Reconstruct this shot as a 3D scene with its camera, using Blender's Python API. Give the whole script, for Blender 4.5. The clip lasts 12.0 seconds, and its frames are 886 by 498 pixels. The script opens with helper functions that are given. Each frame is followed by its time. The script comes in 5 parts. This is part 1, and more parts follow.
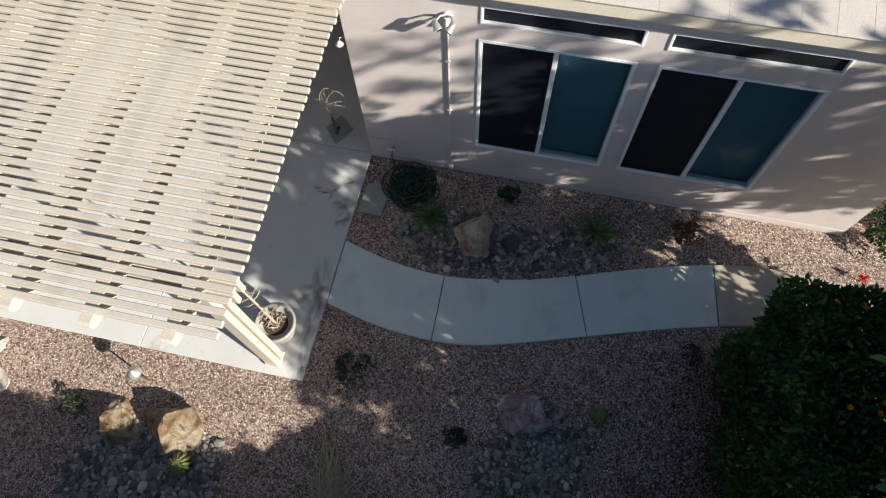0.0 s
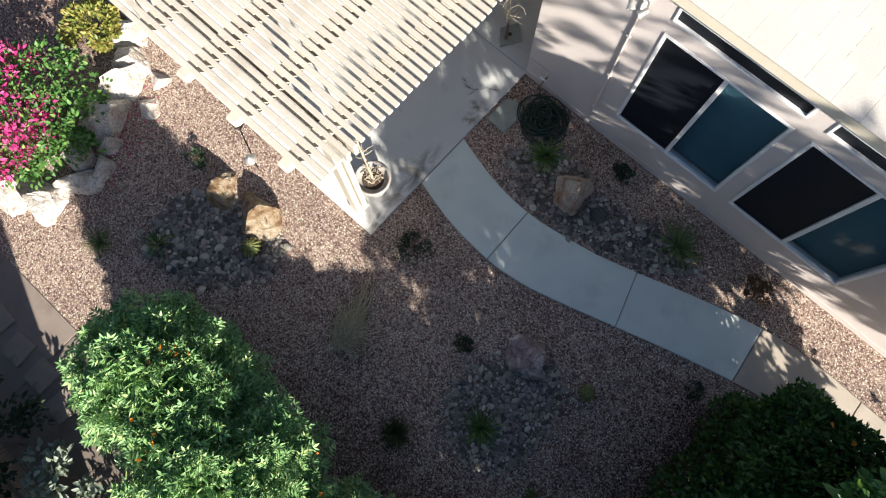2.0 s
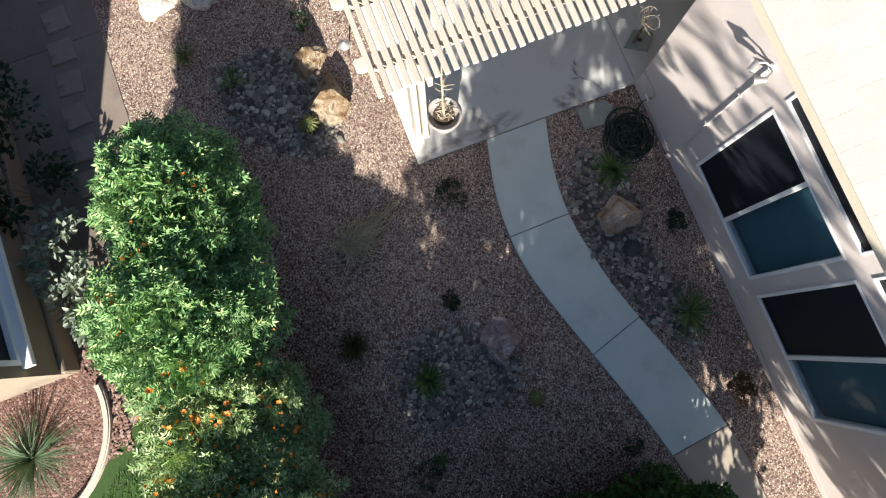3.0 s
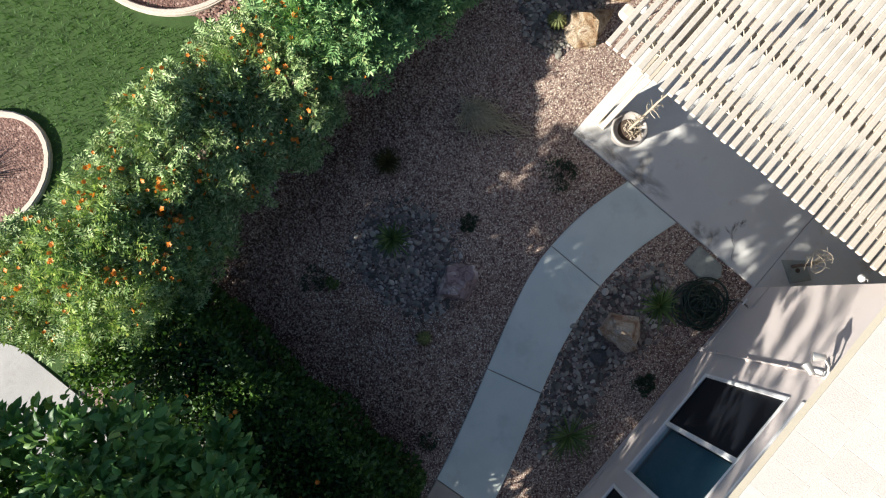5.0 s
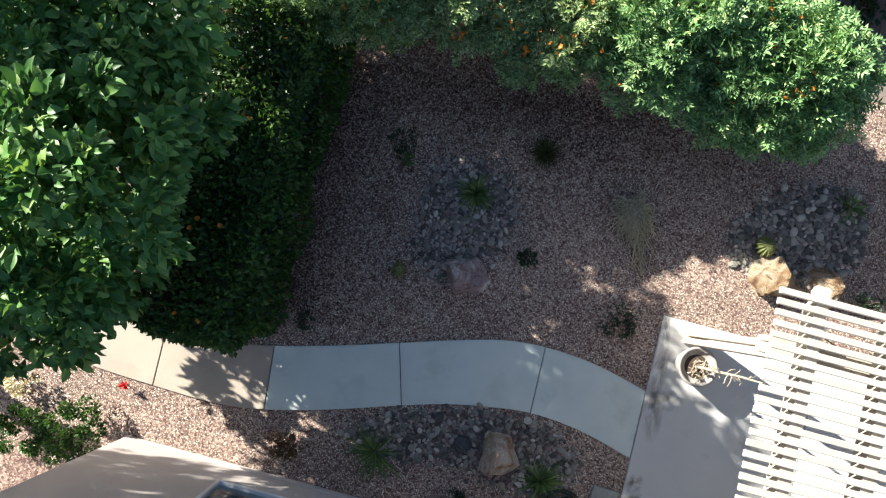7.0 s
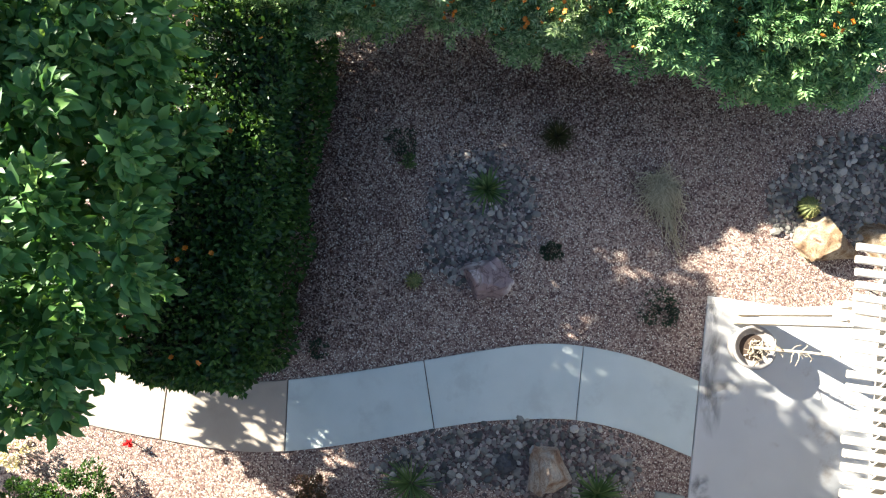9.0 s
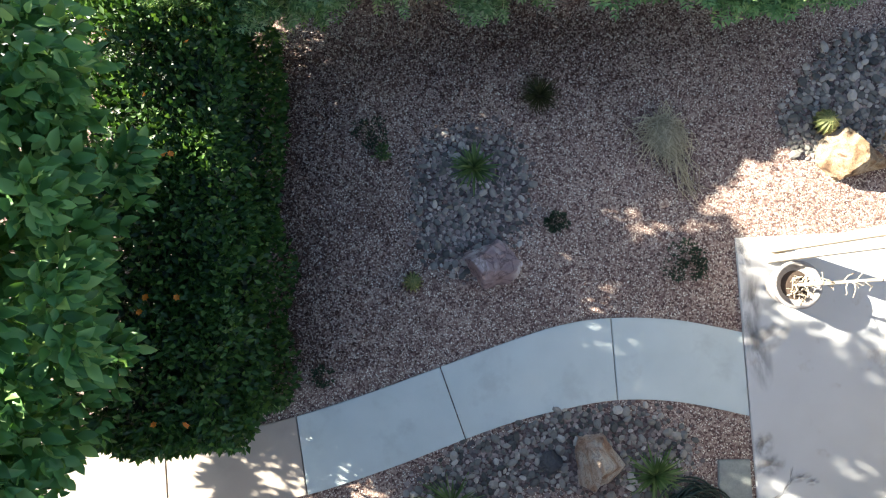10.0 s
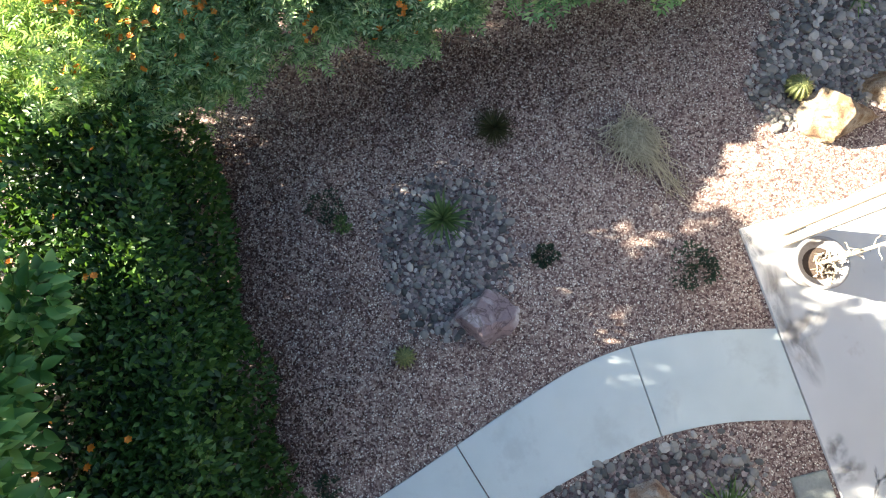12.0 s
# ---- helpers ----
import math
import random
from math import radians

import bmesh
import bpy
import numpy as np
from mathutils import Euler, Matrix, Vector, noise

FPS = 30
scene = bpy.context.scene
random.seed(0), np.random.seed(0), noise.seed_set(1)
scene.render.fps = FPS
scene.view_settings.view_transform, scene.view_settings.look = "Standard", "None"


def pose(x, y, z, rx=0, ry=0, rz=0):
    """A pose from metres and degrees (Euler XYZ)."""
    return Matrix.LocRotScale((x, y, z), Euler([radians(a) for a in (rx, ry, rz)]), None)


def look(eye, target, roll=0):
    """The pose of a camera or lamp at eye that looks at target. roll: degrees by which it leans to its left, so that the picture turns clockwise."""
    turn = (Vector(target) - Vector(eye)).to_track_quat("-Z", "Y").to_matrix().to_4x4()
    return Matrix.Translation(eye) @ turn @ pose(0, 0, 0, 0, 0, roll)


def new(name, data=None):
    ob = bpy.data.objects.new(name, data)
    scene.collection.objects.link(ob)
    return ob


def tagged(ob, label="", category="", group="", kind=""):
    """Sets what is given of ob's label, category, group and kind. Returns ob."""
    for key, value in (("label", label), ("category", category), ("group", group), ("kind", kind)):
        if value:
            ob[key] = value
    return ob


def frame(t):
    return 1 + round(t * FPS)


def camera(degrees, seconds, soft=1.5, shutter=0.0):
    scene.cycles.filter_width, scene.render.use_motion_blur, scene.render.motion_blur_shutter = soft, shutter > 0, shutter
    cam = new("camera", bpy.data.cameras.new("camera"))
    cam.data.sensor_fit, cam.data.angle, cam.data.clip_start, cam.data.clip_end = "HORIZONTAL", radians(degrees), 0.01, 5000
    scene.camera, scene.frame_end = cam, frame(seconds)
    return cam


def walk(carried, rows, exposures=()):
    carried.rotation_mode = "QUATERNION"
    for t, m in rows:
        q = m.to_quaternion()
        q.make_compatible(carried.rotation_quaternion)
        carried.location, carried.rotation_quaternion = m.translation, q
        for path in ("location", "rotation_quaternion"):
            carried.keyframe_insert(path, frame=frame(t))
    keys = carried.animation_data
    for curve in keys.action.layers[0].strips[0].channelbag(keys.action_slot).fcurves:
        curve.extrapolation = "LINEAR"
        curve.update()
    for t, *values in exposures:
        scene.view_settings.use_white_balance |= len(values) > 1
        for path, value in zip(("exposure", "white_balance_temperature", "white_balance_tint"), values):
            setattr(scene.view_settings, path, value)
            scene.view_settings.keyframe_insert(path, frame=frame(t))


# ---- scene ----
cam = camera(70.3, 12.0, soft=1.15)
PATH = [
    (0, (2.334, -4.821, 7.982), (2.116, -4.024, 6.161), -3.5),
    (0.5, (2.327, -4.797, 8.066), (2.08, -4.124, 6.199), -3.6),
    (1, (2.399, -4.721, 8.36), (2.114, -4.165, 6.46), -4.1),
    (1.5, (2.437, -4.531, 8.693), (2.12, -4.097, 6.767), -5.0),
    (2, (2.414, -4.479, 8.864), (2.088, -4.145, 6.92), -2.4),
    (2.5, (2.541, -4.231, 8.951), (2.213, -4.035, 6.988), -4.4),
    (3, (2.605, -4.069, 9.0), (2.321, -3.969, 7.023), -1.7),
    (3.5, (2.849, -3.784, 9.002), (2.595, -3.777, 7.018), -4.8),
    (3.7, (2.884, -3.705, 9.028), (2.658, -3.724, 7.041), -5.8),
    (5.3, (3.184, -3.283, 9.258), (3.085, -3.391, 7.263), 4.9),
    (5.5, (3.151, -3.203, 9.218), (3.072, -3.325, 7.223), 2.8),
    (6, (3.147, -3.043, 9.146), (3.102, -3.187, 7.151), 4.8),
    (6.5, (3.165, -2.878, 9.039), (3.155, -3.046, 7.046), 8.0),
    (7, (3.157, -2.875, 8.813), (3.174, -3.038, 6.82), 9.0),
    (7.2, (3.158, -2.878, 8.74), (3.182, -3.04, 6.747), 7.8),
    (8.8, (3.309, -2.769, 8.205), (3.351, -2.974, 6.215), 1.4),
    (9, (3.305, -2.788, 8.057), (3.338, -2.992, 6.068), -1.1),
    (9.5, (3.347, -2.875, 7.627), (3.359, -3.055, 5.635), -3.8),
    (10, (3.363, -2.906, 7.266), (3.369, -3.076, 5.273), -4.7),
    (10.5, (3.351, -2.916, 6.988), (3.357, -3.079, 4.995), -5.9),
    (11, (3.318, -2.892, 6.793), (3.329, -3.055, 4.8), -9.9),
    (11.5, (3.335, -2.939, 6.643), (3.321, -3.163, 4.655), -6.1),
    (12, (3.237, -2.892, 6.565), (3.187, -3.267, 4.601), -8.2),
]
walk(cam, [(t, look(eye, target, roll)) for t, eye, target, roll in PATH], [(0, 0.97, 5950, 12), (1, 1.08, 5950, 12), (2, 1.43, 6000, 12), (3.5, 1.42, 6000, 12), (6, 1.36, 5900, 12), (7, 1.78, 5950, 11), (9, 2.43, 6000, 11), (10.5, 2.85, 6100, 11.5), (12, 3.12, 6250, 12)])

# ---- light ----
SUN = Vector((0.836, -0.329, 0.438))
world = bpy.data.worlds.new("sky")
scene.world = world
world.use_nodes = True
wn = world.node_tree.nodes
sky = wn.new("ShaderNodeTexSky")
sky.sky_type = "NISHITA"
sky.sun_disc = False
sky.sun_elevation = radians(26)
sky.sun_rotation = math.atan2(SUN.x, SUN.y)
sky.dust_density = 0.6
wn["Background"].inputs["Strength"].default_value = 0.049
world.node_tree.links.new(sky.outputs[0], wn["Background"].inputs["Color"])
sun_lamp = bpy.data.lights.new("sun", "SUN")
sun_lamp.energy, sun_lamp.angle, sun_lamp.color = 5.0, radians(0.53), (1.0, 0.90, 0.73)
new("sun", sun_lamp).matrix_world = look(SUN * 60, (0, 0, 0))

# ---- materials ----


def ramp(nt, fac, stops):
    r = nt.nodes.new("ShaderNodeValToRGB")
    el = r.color_ramp.elements
    while len(el) < len(stops):
        el.new(0.5)
    for e, (p, c) in zip(el, stops):
        e.position, e.color = p, (*c, 1)
    nt.links.new(fac, r.inputs["Fac"])
    return r.outputs["Color"]


def blend(nt, fac, a, b, mode="MIX"):
    m = nt.nodes.new("ShaderNodeMix")
    m.data_type, m.blend_type = "RGBA", mode
    for sock, v in ((m.inputs[0], fac), (m.inputs[6], a), (m.inputs[7], b)):
        if isinstance(v, bpy.types.NodeSocket):
            nt.links.new(v, sock)
        elif isinstance(v, (int, float)):
            sock.default_value = v
        else:
            sock.default_value = (*v, 1)
    return m.outputs[2]


def noise_tex(nt, scale, detail=4.0, rough=0.6, coord="Object"):
    c = nt.nodes.new("ShaderNodeTexCoord")
    n = nt.nodes.new("ShaderNodeTexNoise")
    n.inputs["Scale"].default_value, n.inputs["Detail"].default_value, n.inputs["Roughness"].default_value = scale, detail, rough
    nt.links.new(c.outputs[coord], n.inputs["Vector"])
    return n.outputs["Fac"]


def surface(name, low, high, scale=6.0, rough=0.8, bump=0.2, grain=60.0, stain=None, stain_scale=1.2, stain_from=0.56, vary="", vary_amount=0.25, metal=0.0, spec=0.4, coord="Object"):
    """Two-scale surface: colour drifts between low and high, an optional stain colour, a fine bump and a random tint per piece."""
    m = bpy.data.materials.new(name)
    m.use_nodes = True
    nt = m.node_tree
    b = nt.nodes["Principled BSDF"]
    b.inputs["Roughness"].default_value, b.inputs["Metallic"].default_value = rough, metal
    b.inputs["Specular IOR Level"].default_value = spec
    col = ramp(nt, noise_tex(nt, scale, coord=coord), [(0.32, low), (0.68, high)])
    fine = noise_tex(nt, grain, 3, 0.7, coord)
    col = blend(nt, 0.35, col, ramp(nt, fine, [(0.3, tuple(v * 0.7 for v in low)), (0.7, tuple(min(1, v * 1.15) for v in high))]))
    if stain:
        f = ramp(nt, noise_tex(nt, stain_scale, 6, 0.7, coord), [(stain_from, (0, 0, 0)), (stain_from + 0.12, (0.9, 0.9, 0.9))])
        col = blend(nt, f, col, stain)
    if vary:
        if vary == "island":
            r = nt.nodes.new("ShaderNodeNewGeometry").outputs["Random Per Island"]
        else:
            r = nt.nodes.new("ShaderNodeObjectInfo").outputs["Random"]
        lo, hi = 1 - vary_amount, 1 + vary_amount
        col = blend(nt, 1.0, col, ramp(nt, r, [(0, (lo, lo, lo)), (1, (min(hi, 1), min(hi, 1), min(hi, 1)))]), "MULTIPLY")
    nt.links.new(col, b.inputs["Base Color"])
    if bump:
        bp = nt.nodes.new("ShaderNodeBump")
        bp.inputs["Strength"].default_value, bp.inputs["Distance"].default_value = bump, 0.01
        nt.links.new(fine, bp.inputs["Height"])
        nt.links.new(bp.outputs["Normal"], b.inputs["Normal"])
    return m


def leafy(name, stops, rough=0.45, through_light=0.35, spec=0.4):
    """Leaves: a colour for each leaf out of the stops, with some light passing through."""
    m = bpy.data.materials.new(name)
    m.use_nodes = True
    nt = m.node_tree
    b = nt.nodes["Principled BSDF"]
    r = nt.nodes.new("ShaderNodeNewGeometry").outputs["Random Per Island"]
    n = len(stops) - 1
    col = ramp(nt, r, [(i / n, c) for i, c in enumerate(stops)])
    col = blend(nt, 0.25, col, ramp(nt, noise_tex(nt, 2.4, 3), [(0.36, stops[0]), (0.66, stops[-2])]))
    nt.links.new(col, b.inputs["Base Color"])
    b.inputs["Roughness"].default_value, b.inputs["Specular IOR Level"].default_value = rough, spec
    t = nt.nodes.new("ShaderNodeBsdfTranslucent")
    nt.links.new(blend(nt, 1.0, col, (1.0, 1.0, 0.45), "MULTIPLY"), t.inputs["Color"])
    mx = nt.nodes.new("ShaderNodeMixShader")
    mx.inputs[0].default_value = through_light
    nt.links.new(b.outputs[0], mx.inputs[1])
    nt.links.new(t.outputs[0], mx.inputs[2])
    nt.links.new(mx.outputs[0], nt.nodes["Material Output"].inputs["Surface"])
    return m


def pebbly(name, stops, scale, bump):
    """Small stones too fine to build: a colour for each cell and its relief."""
    m = bpy.data.materials.new(name)
    m.use_nodes = True
    nt = m.node_tree
    b = nt.nodes["Principled BSDF"]
    c = nt.nodes.new("ShaderNodeTexCoord")
    v = nt.nodes.new("ShaderNodeTexVoronoi")
    v.inputs["Scale"].default_value = scale
    nt.links.new(c.outputs["Object"], v.inputs["Vector"])
    sep = nt.nodes.new("ShaderNodeSeparateColor")
    nt.links.new(v.outputs["Color"], sep.inputs[0])
    n = len(stops) - 1
    col = ramp(nt, sep.outputs[0], [(i / n, s) for i, s in enumerate(stops)])
    col = blend(nt, ramp(nt, noise_tex(nt, 0.9, 5), [(0.4, (0, 0, 0)), (0.75, (0.5, 0.5, 0.5))]), col, stops[0])
    nt.links.new(col, b.inputs["Base Color"])
    b.inputs["Roughness"].default_value = 0.9
    bp = nt.nodes.new("ShaderNodeBump")
    bp.invert = True
    bp.inputs["Strength"].default_value, bp.inputs["Distance"].default_value = bump, 0.012
    nt.links.new(v.outputs["Distance"], bp.inputs["Height"])
    nt.links.new(bp.outputs["Normal"], b.inputs["Normal"])
    return m


def by_island(name, stops, rough=0.85, grain=90.0, obj=False):
    """Stones: each takes a colour out of the stops, with mottling."""
    m = bpy.data.materials.new(name)
    m.use_nodes = True
    nt = m.node_tree
    b = nt.nodes["Principled BSDF"]
    r = nt.nodes.new("ShaderNodeObjectInfo").outputs["Random"] if obj else nt.nodes.new("ShaderNodeNewGeometry").outputs["Random Per Island"]
    n = len(stops) - 1
    col = ramp(nt, r, [(i / n, s) for i, s in enumerate(stops)])
    col = blend(nt, 0.55, col, ramp(nt, noise_tex(nt, grain), [(0.3, (0.45, 0.45, 0.45)), (0.7, (1, 1, 1))]), "MULTIPLY")
    nt.links.new(col, b.inputs["Base Color"])
    b.inputs["Roughness"].default_value = rough
    return m


def rocky(name, stops, scale=4.0, bump=1.0):
    """Broken rock: banded colours, pale ridges and deep relief."""
    m = bpy.data.materials.new(name)
    m.use_nodes = True
    nt = m.node_tree
    b = nt.nodes["Principled BSDF"]
    c = nt.nodes.new("ShaderNodeTexCoord")
    n = nt.nodes.new("ShaderNodeTexNoise")
    n.inputs["Scale"].default_value, n.inputs["Detail"].default_value, n.inputs["Distortion"].default_value = scale, 10, 0.35
    nt.links.new(c.outputs["Object"], n.inputs["Vector"])
    k = len(stops) - 1
    col = ramp(nt, n.outputs["Fac"], [(0.28 + 0.44 * i / k, s) for i, s in enumerate(stops)])
    v = nt.nodes.new("ShaderNodeTexVoronoi")
    v.feature = "DISTANCE_TO_EDGE"
    v.inputs["Scale"].default_value = scale * 1.6
    nt.links.new(n.outputs["Color"], v.inputs["Vector"])
    crack = ramp(nt, v.outputs["Distance"], [(0.0, (0.35, 0.3, 0.28)), (0.06, (1, 1, 1))])
    col = blend(nt, 0.8, col, crack, "MULTIPLY")
    col = blend(nt, 0.4, col, ramp(nt, noise_tex(nt, 60, 3), [(0.3, (0.5, 0.5, 0.5)), (0.7, (1, 1, 1))]), "MULTIPLY")
    nt.links.new(col, b.inputs["Base Color"])
    b.inputs["Roughness"].default_value = 0.82
    bp = nt.nodes.new("ShaderNodeBump")
    bp.inputs["Strength"].default_value, bp.inputs["Distance"].default_value = bump, 0.05
    nt.links.new(noise_tex(nt, 14, 8, 0.7), bp.inputs["Height"])
    nt.links.new(bp.outputs["Normal"], b.inputs["Normal"])
    return m


STUCCO = surface("stucco", (0.575, 0.515, 0.49), (0.635, 0.575, 0.545), 1.1, 0.92, 0.5, 140, (0.545, 0.485, 0.455), 0.8)
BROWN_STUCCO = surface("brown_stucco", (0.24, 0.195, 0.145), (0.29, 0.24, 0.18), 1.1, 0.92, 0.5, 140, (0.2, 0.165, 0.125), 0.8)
FASCIA = surface("pale_fascia_paint", (0.6, 0.545, 0.43), (0.67, 0.61, 0.49), 3, 0.65, 0.12, 90)
ROOF_TILE = surface("roof_tile", (0.50, 0.455, 0.41), (0.59, 0.545, 0.49), 2, 0.85, 0.35, 70, (0.44, 0.395, 0.355), 1.5, vary="object", vary_amount=0.08)
CREAM = surface("cream_paint", (0.505, 0.455, 0.375), (0.59, 0.53, 0.44), 2.5, 0.55, 0.12, 60, (0.42, 0.37, 0.295), 1.7, vary="object", vary_amount=0.08)
WHITE = surface("white_vinyl", (0.74, 0.74, 0.74), (0.8, 0.8, 0.8), 4, 0.4, 0.03, 60)
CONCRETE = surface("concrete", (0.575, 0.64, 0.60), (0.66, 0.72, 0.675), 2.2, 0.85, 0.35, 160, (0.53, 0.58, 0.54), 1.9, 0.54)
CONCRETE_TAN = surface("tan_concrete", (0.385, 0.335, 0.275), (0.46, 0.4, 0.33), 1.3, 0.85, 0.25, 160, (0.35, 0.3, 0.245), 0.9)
PATIO = surface("patio_concrete", (0.555, 0.56, 0.54), (0.635, 0.64, 0.617), 1.2, 0.85, 0.3, 160, (0.42, 0.385, 0.335), 1.6, 0.57)
WALK = surface("walk_concrete", (0.33, 0.325, 0.315), (0.4, 0.39, 0.375), 1.5, 0.88, 0.3, 160, (0.28, 0.27, 0.255), 1.4)
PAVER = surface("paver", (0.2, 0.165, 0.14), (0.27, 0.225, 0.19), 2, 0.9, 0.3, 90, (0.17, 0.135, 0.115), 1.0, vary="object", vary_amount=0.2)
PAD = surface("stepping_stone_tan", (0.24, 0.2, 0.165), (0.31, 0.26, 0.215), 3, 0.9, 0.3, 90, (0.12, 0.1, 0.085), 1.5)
RECESS_SHADE = surface("recess_shade", (0.035, 0.024, 0.02), (0.05, 0.035, 0.03), 2, 0.9, 0.2, 60)
GRAVEL = pebbly("gravel_bed", [(0.06, 0.032, 0.027), (0.165, 0.102, 0.083), (0.31, 0.222, 0.178), (0.5, 0.4, 0.31)], 46, 0.5)
PEBBLE = by_island("gravel_stone", [(0.13, 0.068, 0.058), (0.32, 0.205, 0.172), (0.5, 0.38, 0.31), (0.84, 0.755, 0.6), (1.0, 0.97, 0.82)])
RED_GRAVEL = by_island("red_gravel", [(0.13, 0.065, 0.05), (0.24, 0.13, 0.1), (0.34, 0.21, 0.165), (0.46, 0.33, 0.27)])
RIVER = by_island("river_stone", [(0.06, 0.06, 0.052), (0.135, 0.132, 0.113), (0.22, 0.211, 0.18), (0.325, 0.302, 0.255), (0.58, 0.54, 0.46)], 0.7, 30, True)
BED = pebbly("bed_floor", [(0.06, 0.042, 0.04), (0.13, 0.09, 0.082), (0.24, 0.18, 0.16)], 40, 0.8)
GOLD_ROCK = rocky("golden_sandstone", [(0.16, 0.08, 0.04), (0.36, 0.225, 0.115), (0.52, 0.395, 0.25), (0.68, 0.57, 0.42), (0.28, 0.16, 0.09)], 6.5, 2.2)
CREAM_ROCK = rocky("rust_cream_sandstone", [(0.3, 0.15, 0.09), (0.56, 0.36, 0.24), (0.72, 0.57, 0.44), (0.82, 0.75, 0.65), (0.54, 0.36, 0.26)], 5.0, 1.8)
PURPLE_ROCK = rocky("mauve_quartzite", [(0.2, 0.13, 0.13), (0.36, 0.27, 0.27), (0.40, 0.30, 0.30), (0.74, 0.68, 0.67), (0.5, 0.38, 0.35)], 2.4, 1.0)
SLATE = surface("grey_green_flagstone", (0.27, 0.29, 0.26), (0.34, 0.36, 0.32), 6, 0.85, 0.4, 40, (0.24, 0.25, 0.23), 3.0)
COBBLE = surface("charcoal_cobble", (0.05, 0.051, 0.055), (0.075, 0.076, 0.08), 8, 0.6, 0.3, 40)
BARK = surface("bark", (0.11, 0.08, 0.06), (0.2, 0.15, 0.11), 9, 0.95, 0.9, 40)
SOIL = surface("potting_soil", (0.05, 0.035, 0.025), (0.10, 0.07, 0.05), 20, 1.0, 0.9, 80)
DRY = leafy("dry_stalk", [(0.26, 0.21, 0.15), (0.42, 0.36, 0.27), (0.58, 0.52, 0.43)], 0.8, 0.1)
POT = surface("grey_glazed_pot", (0.30, 0.28, 0.26), (0.42, 0.39, 0.36), 8, 0.5, 0.15, 40, (0.24, 0.2, 0.17), 6)
HOSE = surface("green_rubber", (0.012, 0.025, 0.016), (0.02, 0.04, 0.026), 10, 0.45, 0.1, 60)
BRONZE = surface("bronze_metal", (0.18, 0.15, 0.12), (0.26, 0.22, 0.18), 12, 0.45, 0.1, 60, metal=0.7)
STEEL = surface("galvanised_metal", (0.5, 0.49, 0.47), (0.58, 0.57, 0.55), 12, 0.4, 0.08, 60, metal=0.6)
SCREEN = surface("sun_screen_mesh", (0.006, 0.008, 0.0125), (0.009, 0.0115, 0.017), 3, 0.5, 0.1, 900, spec=0.3)
SHADE = surface("teal_roller_shade", (0.075, 0.165, 0.215), (0.095, 0.195, 0.245), 0.8, 0.8, 0.05, 200)
ROOM = surface("dark_interior", (0.03, 0.03, 0.03), (0.04, 0.038, 0.035), 2, 0.9, 0.0)
CURB = surface("curb_concrete", (0.52, 0.45, 0.38), (0.6, 0.53, 0.45), 3, 0.85, 0.3, 120)
LAWN = surface("lawn_soil", (0.03, 0.06, 0.015), (0.05, 0.1, 0.02), 5, 0.95, 0.5, 70)
GRASS = leafy("lawn_grass", [(0.035, 0.10, 0.015), (0.06, 0.16, 0.025), (0.09, 0.2, 0.04)], 0.6, 0.3)
TREE_LEAF = leafy("broad_leaf", [(0.034, 0.09, 0.022), (0.064, 0.162, 0.04), (0.096, 0.222, 0.056), (0.14, 0.29, 0.072), (0.3, 0.43, 0.12)], 0.46, 0.28, 0.35)
TECOMA_LEAF = leafy("pinnate_leaf", [(0.046, 0.0978, 0.0322), (0.127, 0.253, 0.0862), (0.218, 0.402, 0.149), (0.322, 0.54, 0.23), (0.575, 0.7, 0.276)], 0.45, 0.2, 0.25)
TECOMA_DARK = leafy("narrow_pinnate_leaf", [(0.058, 0.1, 0.032), (0.155, 0.255, 0.084), (0.27, 0.415, 0.155), (0.42, 0.56, 0.255), (0.68, 0.74, 0.4)], 0.45, 0.2, 0.25)
HEDGE_LEAF = leafy("privet_leaf", [(0.02, 0.05, 0.014), (0.037, 0.092, 0.019), (0.062, 0.14, 0.027), (0.14, 0.24, 0.045)], 0.45, 0.28)
TUFT_LEAF = leafy("strap_leaf", [(0.055, 0.105, 0.028), (0.12, 0.2, 0.06), (0.28, 0.36, 0.14)], 0.45, 0.25)
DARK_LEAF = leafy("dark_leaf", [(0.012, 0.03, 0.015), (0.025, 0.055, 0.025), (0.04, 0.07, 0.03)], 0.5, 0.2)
OLIVE_LEAF = leafy("olive_blade", [(0.03, 0.035, 0.012), (0.06, 0.065, 0.025), (0.1, 0.1, 0.045)], 0.6, 0.2, 0.2)
RED_LEAF = leafy("russet_leaf", [(0.04, 0.05, 0.02), (0.1, 0.06, 0.025), (0.22, 0.08, 0.03)], 0.5, 0.2)
STRAW = leafy("straw_grass", [(0.42, 0.37, 0.25), (0.74, 0.67, 0.47), (0.95, 0.89, 0.68)], 0.8, 0.2, 0.15)
SHADE_LITTER = leafy("brown_shade_litter", [(0.035, 0.02, 0.016), (0.08, 0.045, 0.034), (0.16, 0.095, 0.07)], 0.8, 0.05, 0.15)
SILVER_LEAF = leafy("silver_leaf", [(0.12, 0.16, 0.11), (0.25, 0.3, 0.24), (0.4, 0.44, 0.38)], 0.5, 0.2)
FOUNTAIN = leafy("fountain_blade", [(0.06, 0.1, 0.05), (0.12, 0.18, 0.1), (0.22, 0.28, 0.18)], 0.6, 0.2, 0.2)
MAGENTA = leafy("magenta_bract", [(0.45, 0.025, 0.17), (0.62, 0.07, 0.3), (0.75, 0.2, 0.45)], 0.6, 0.4)
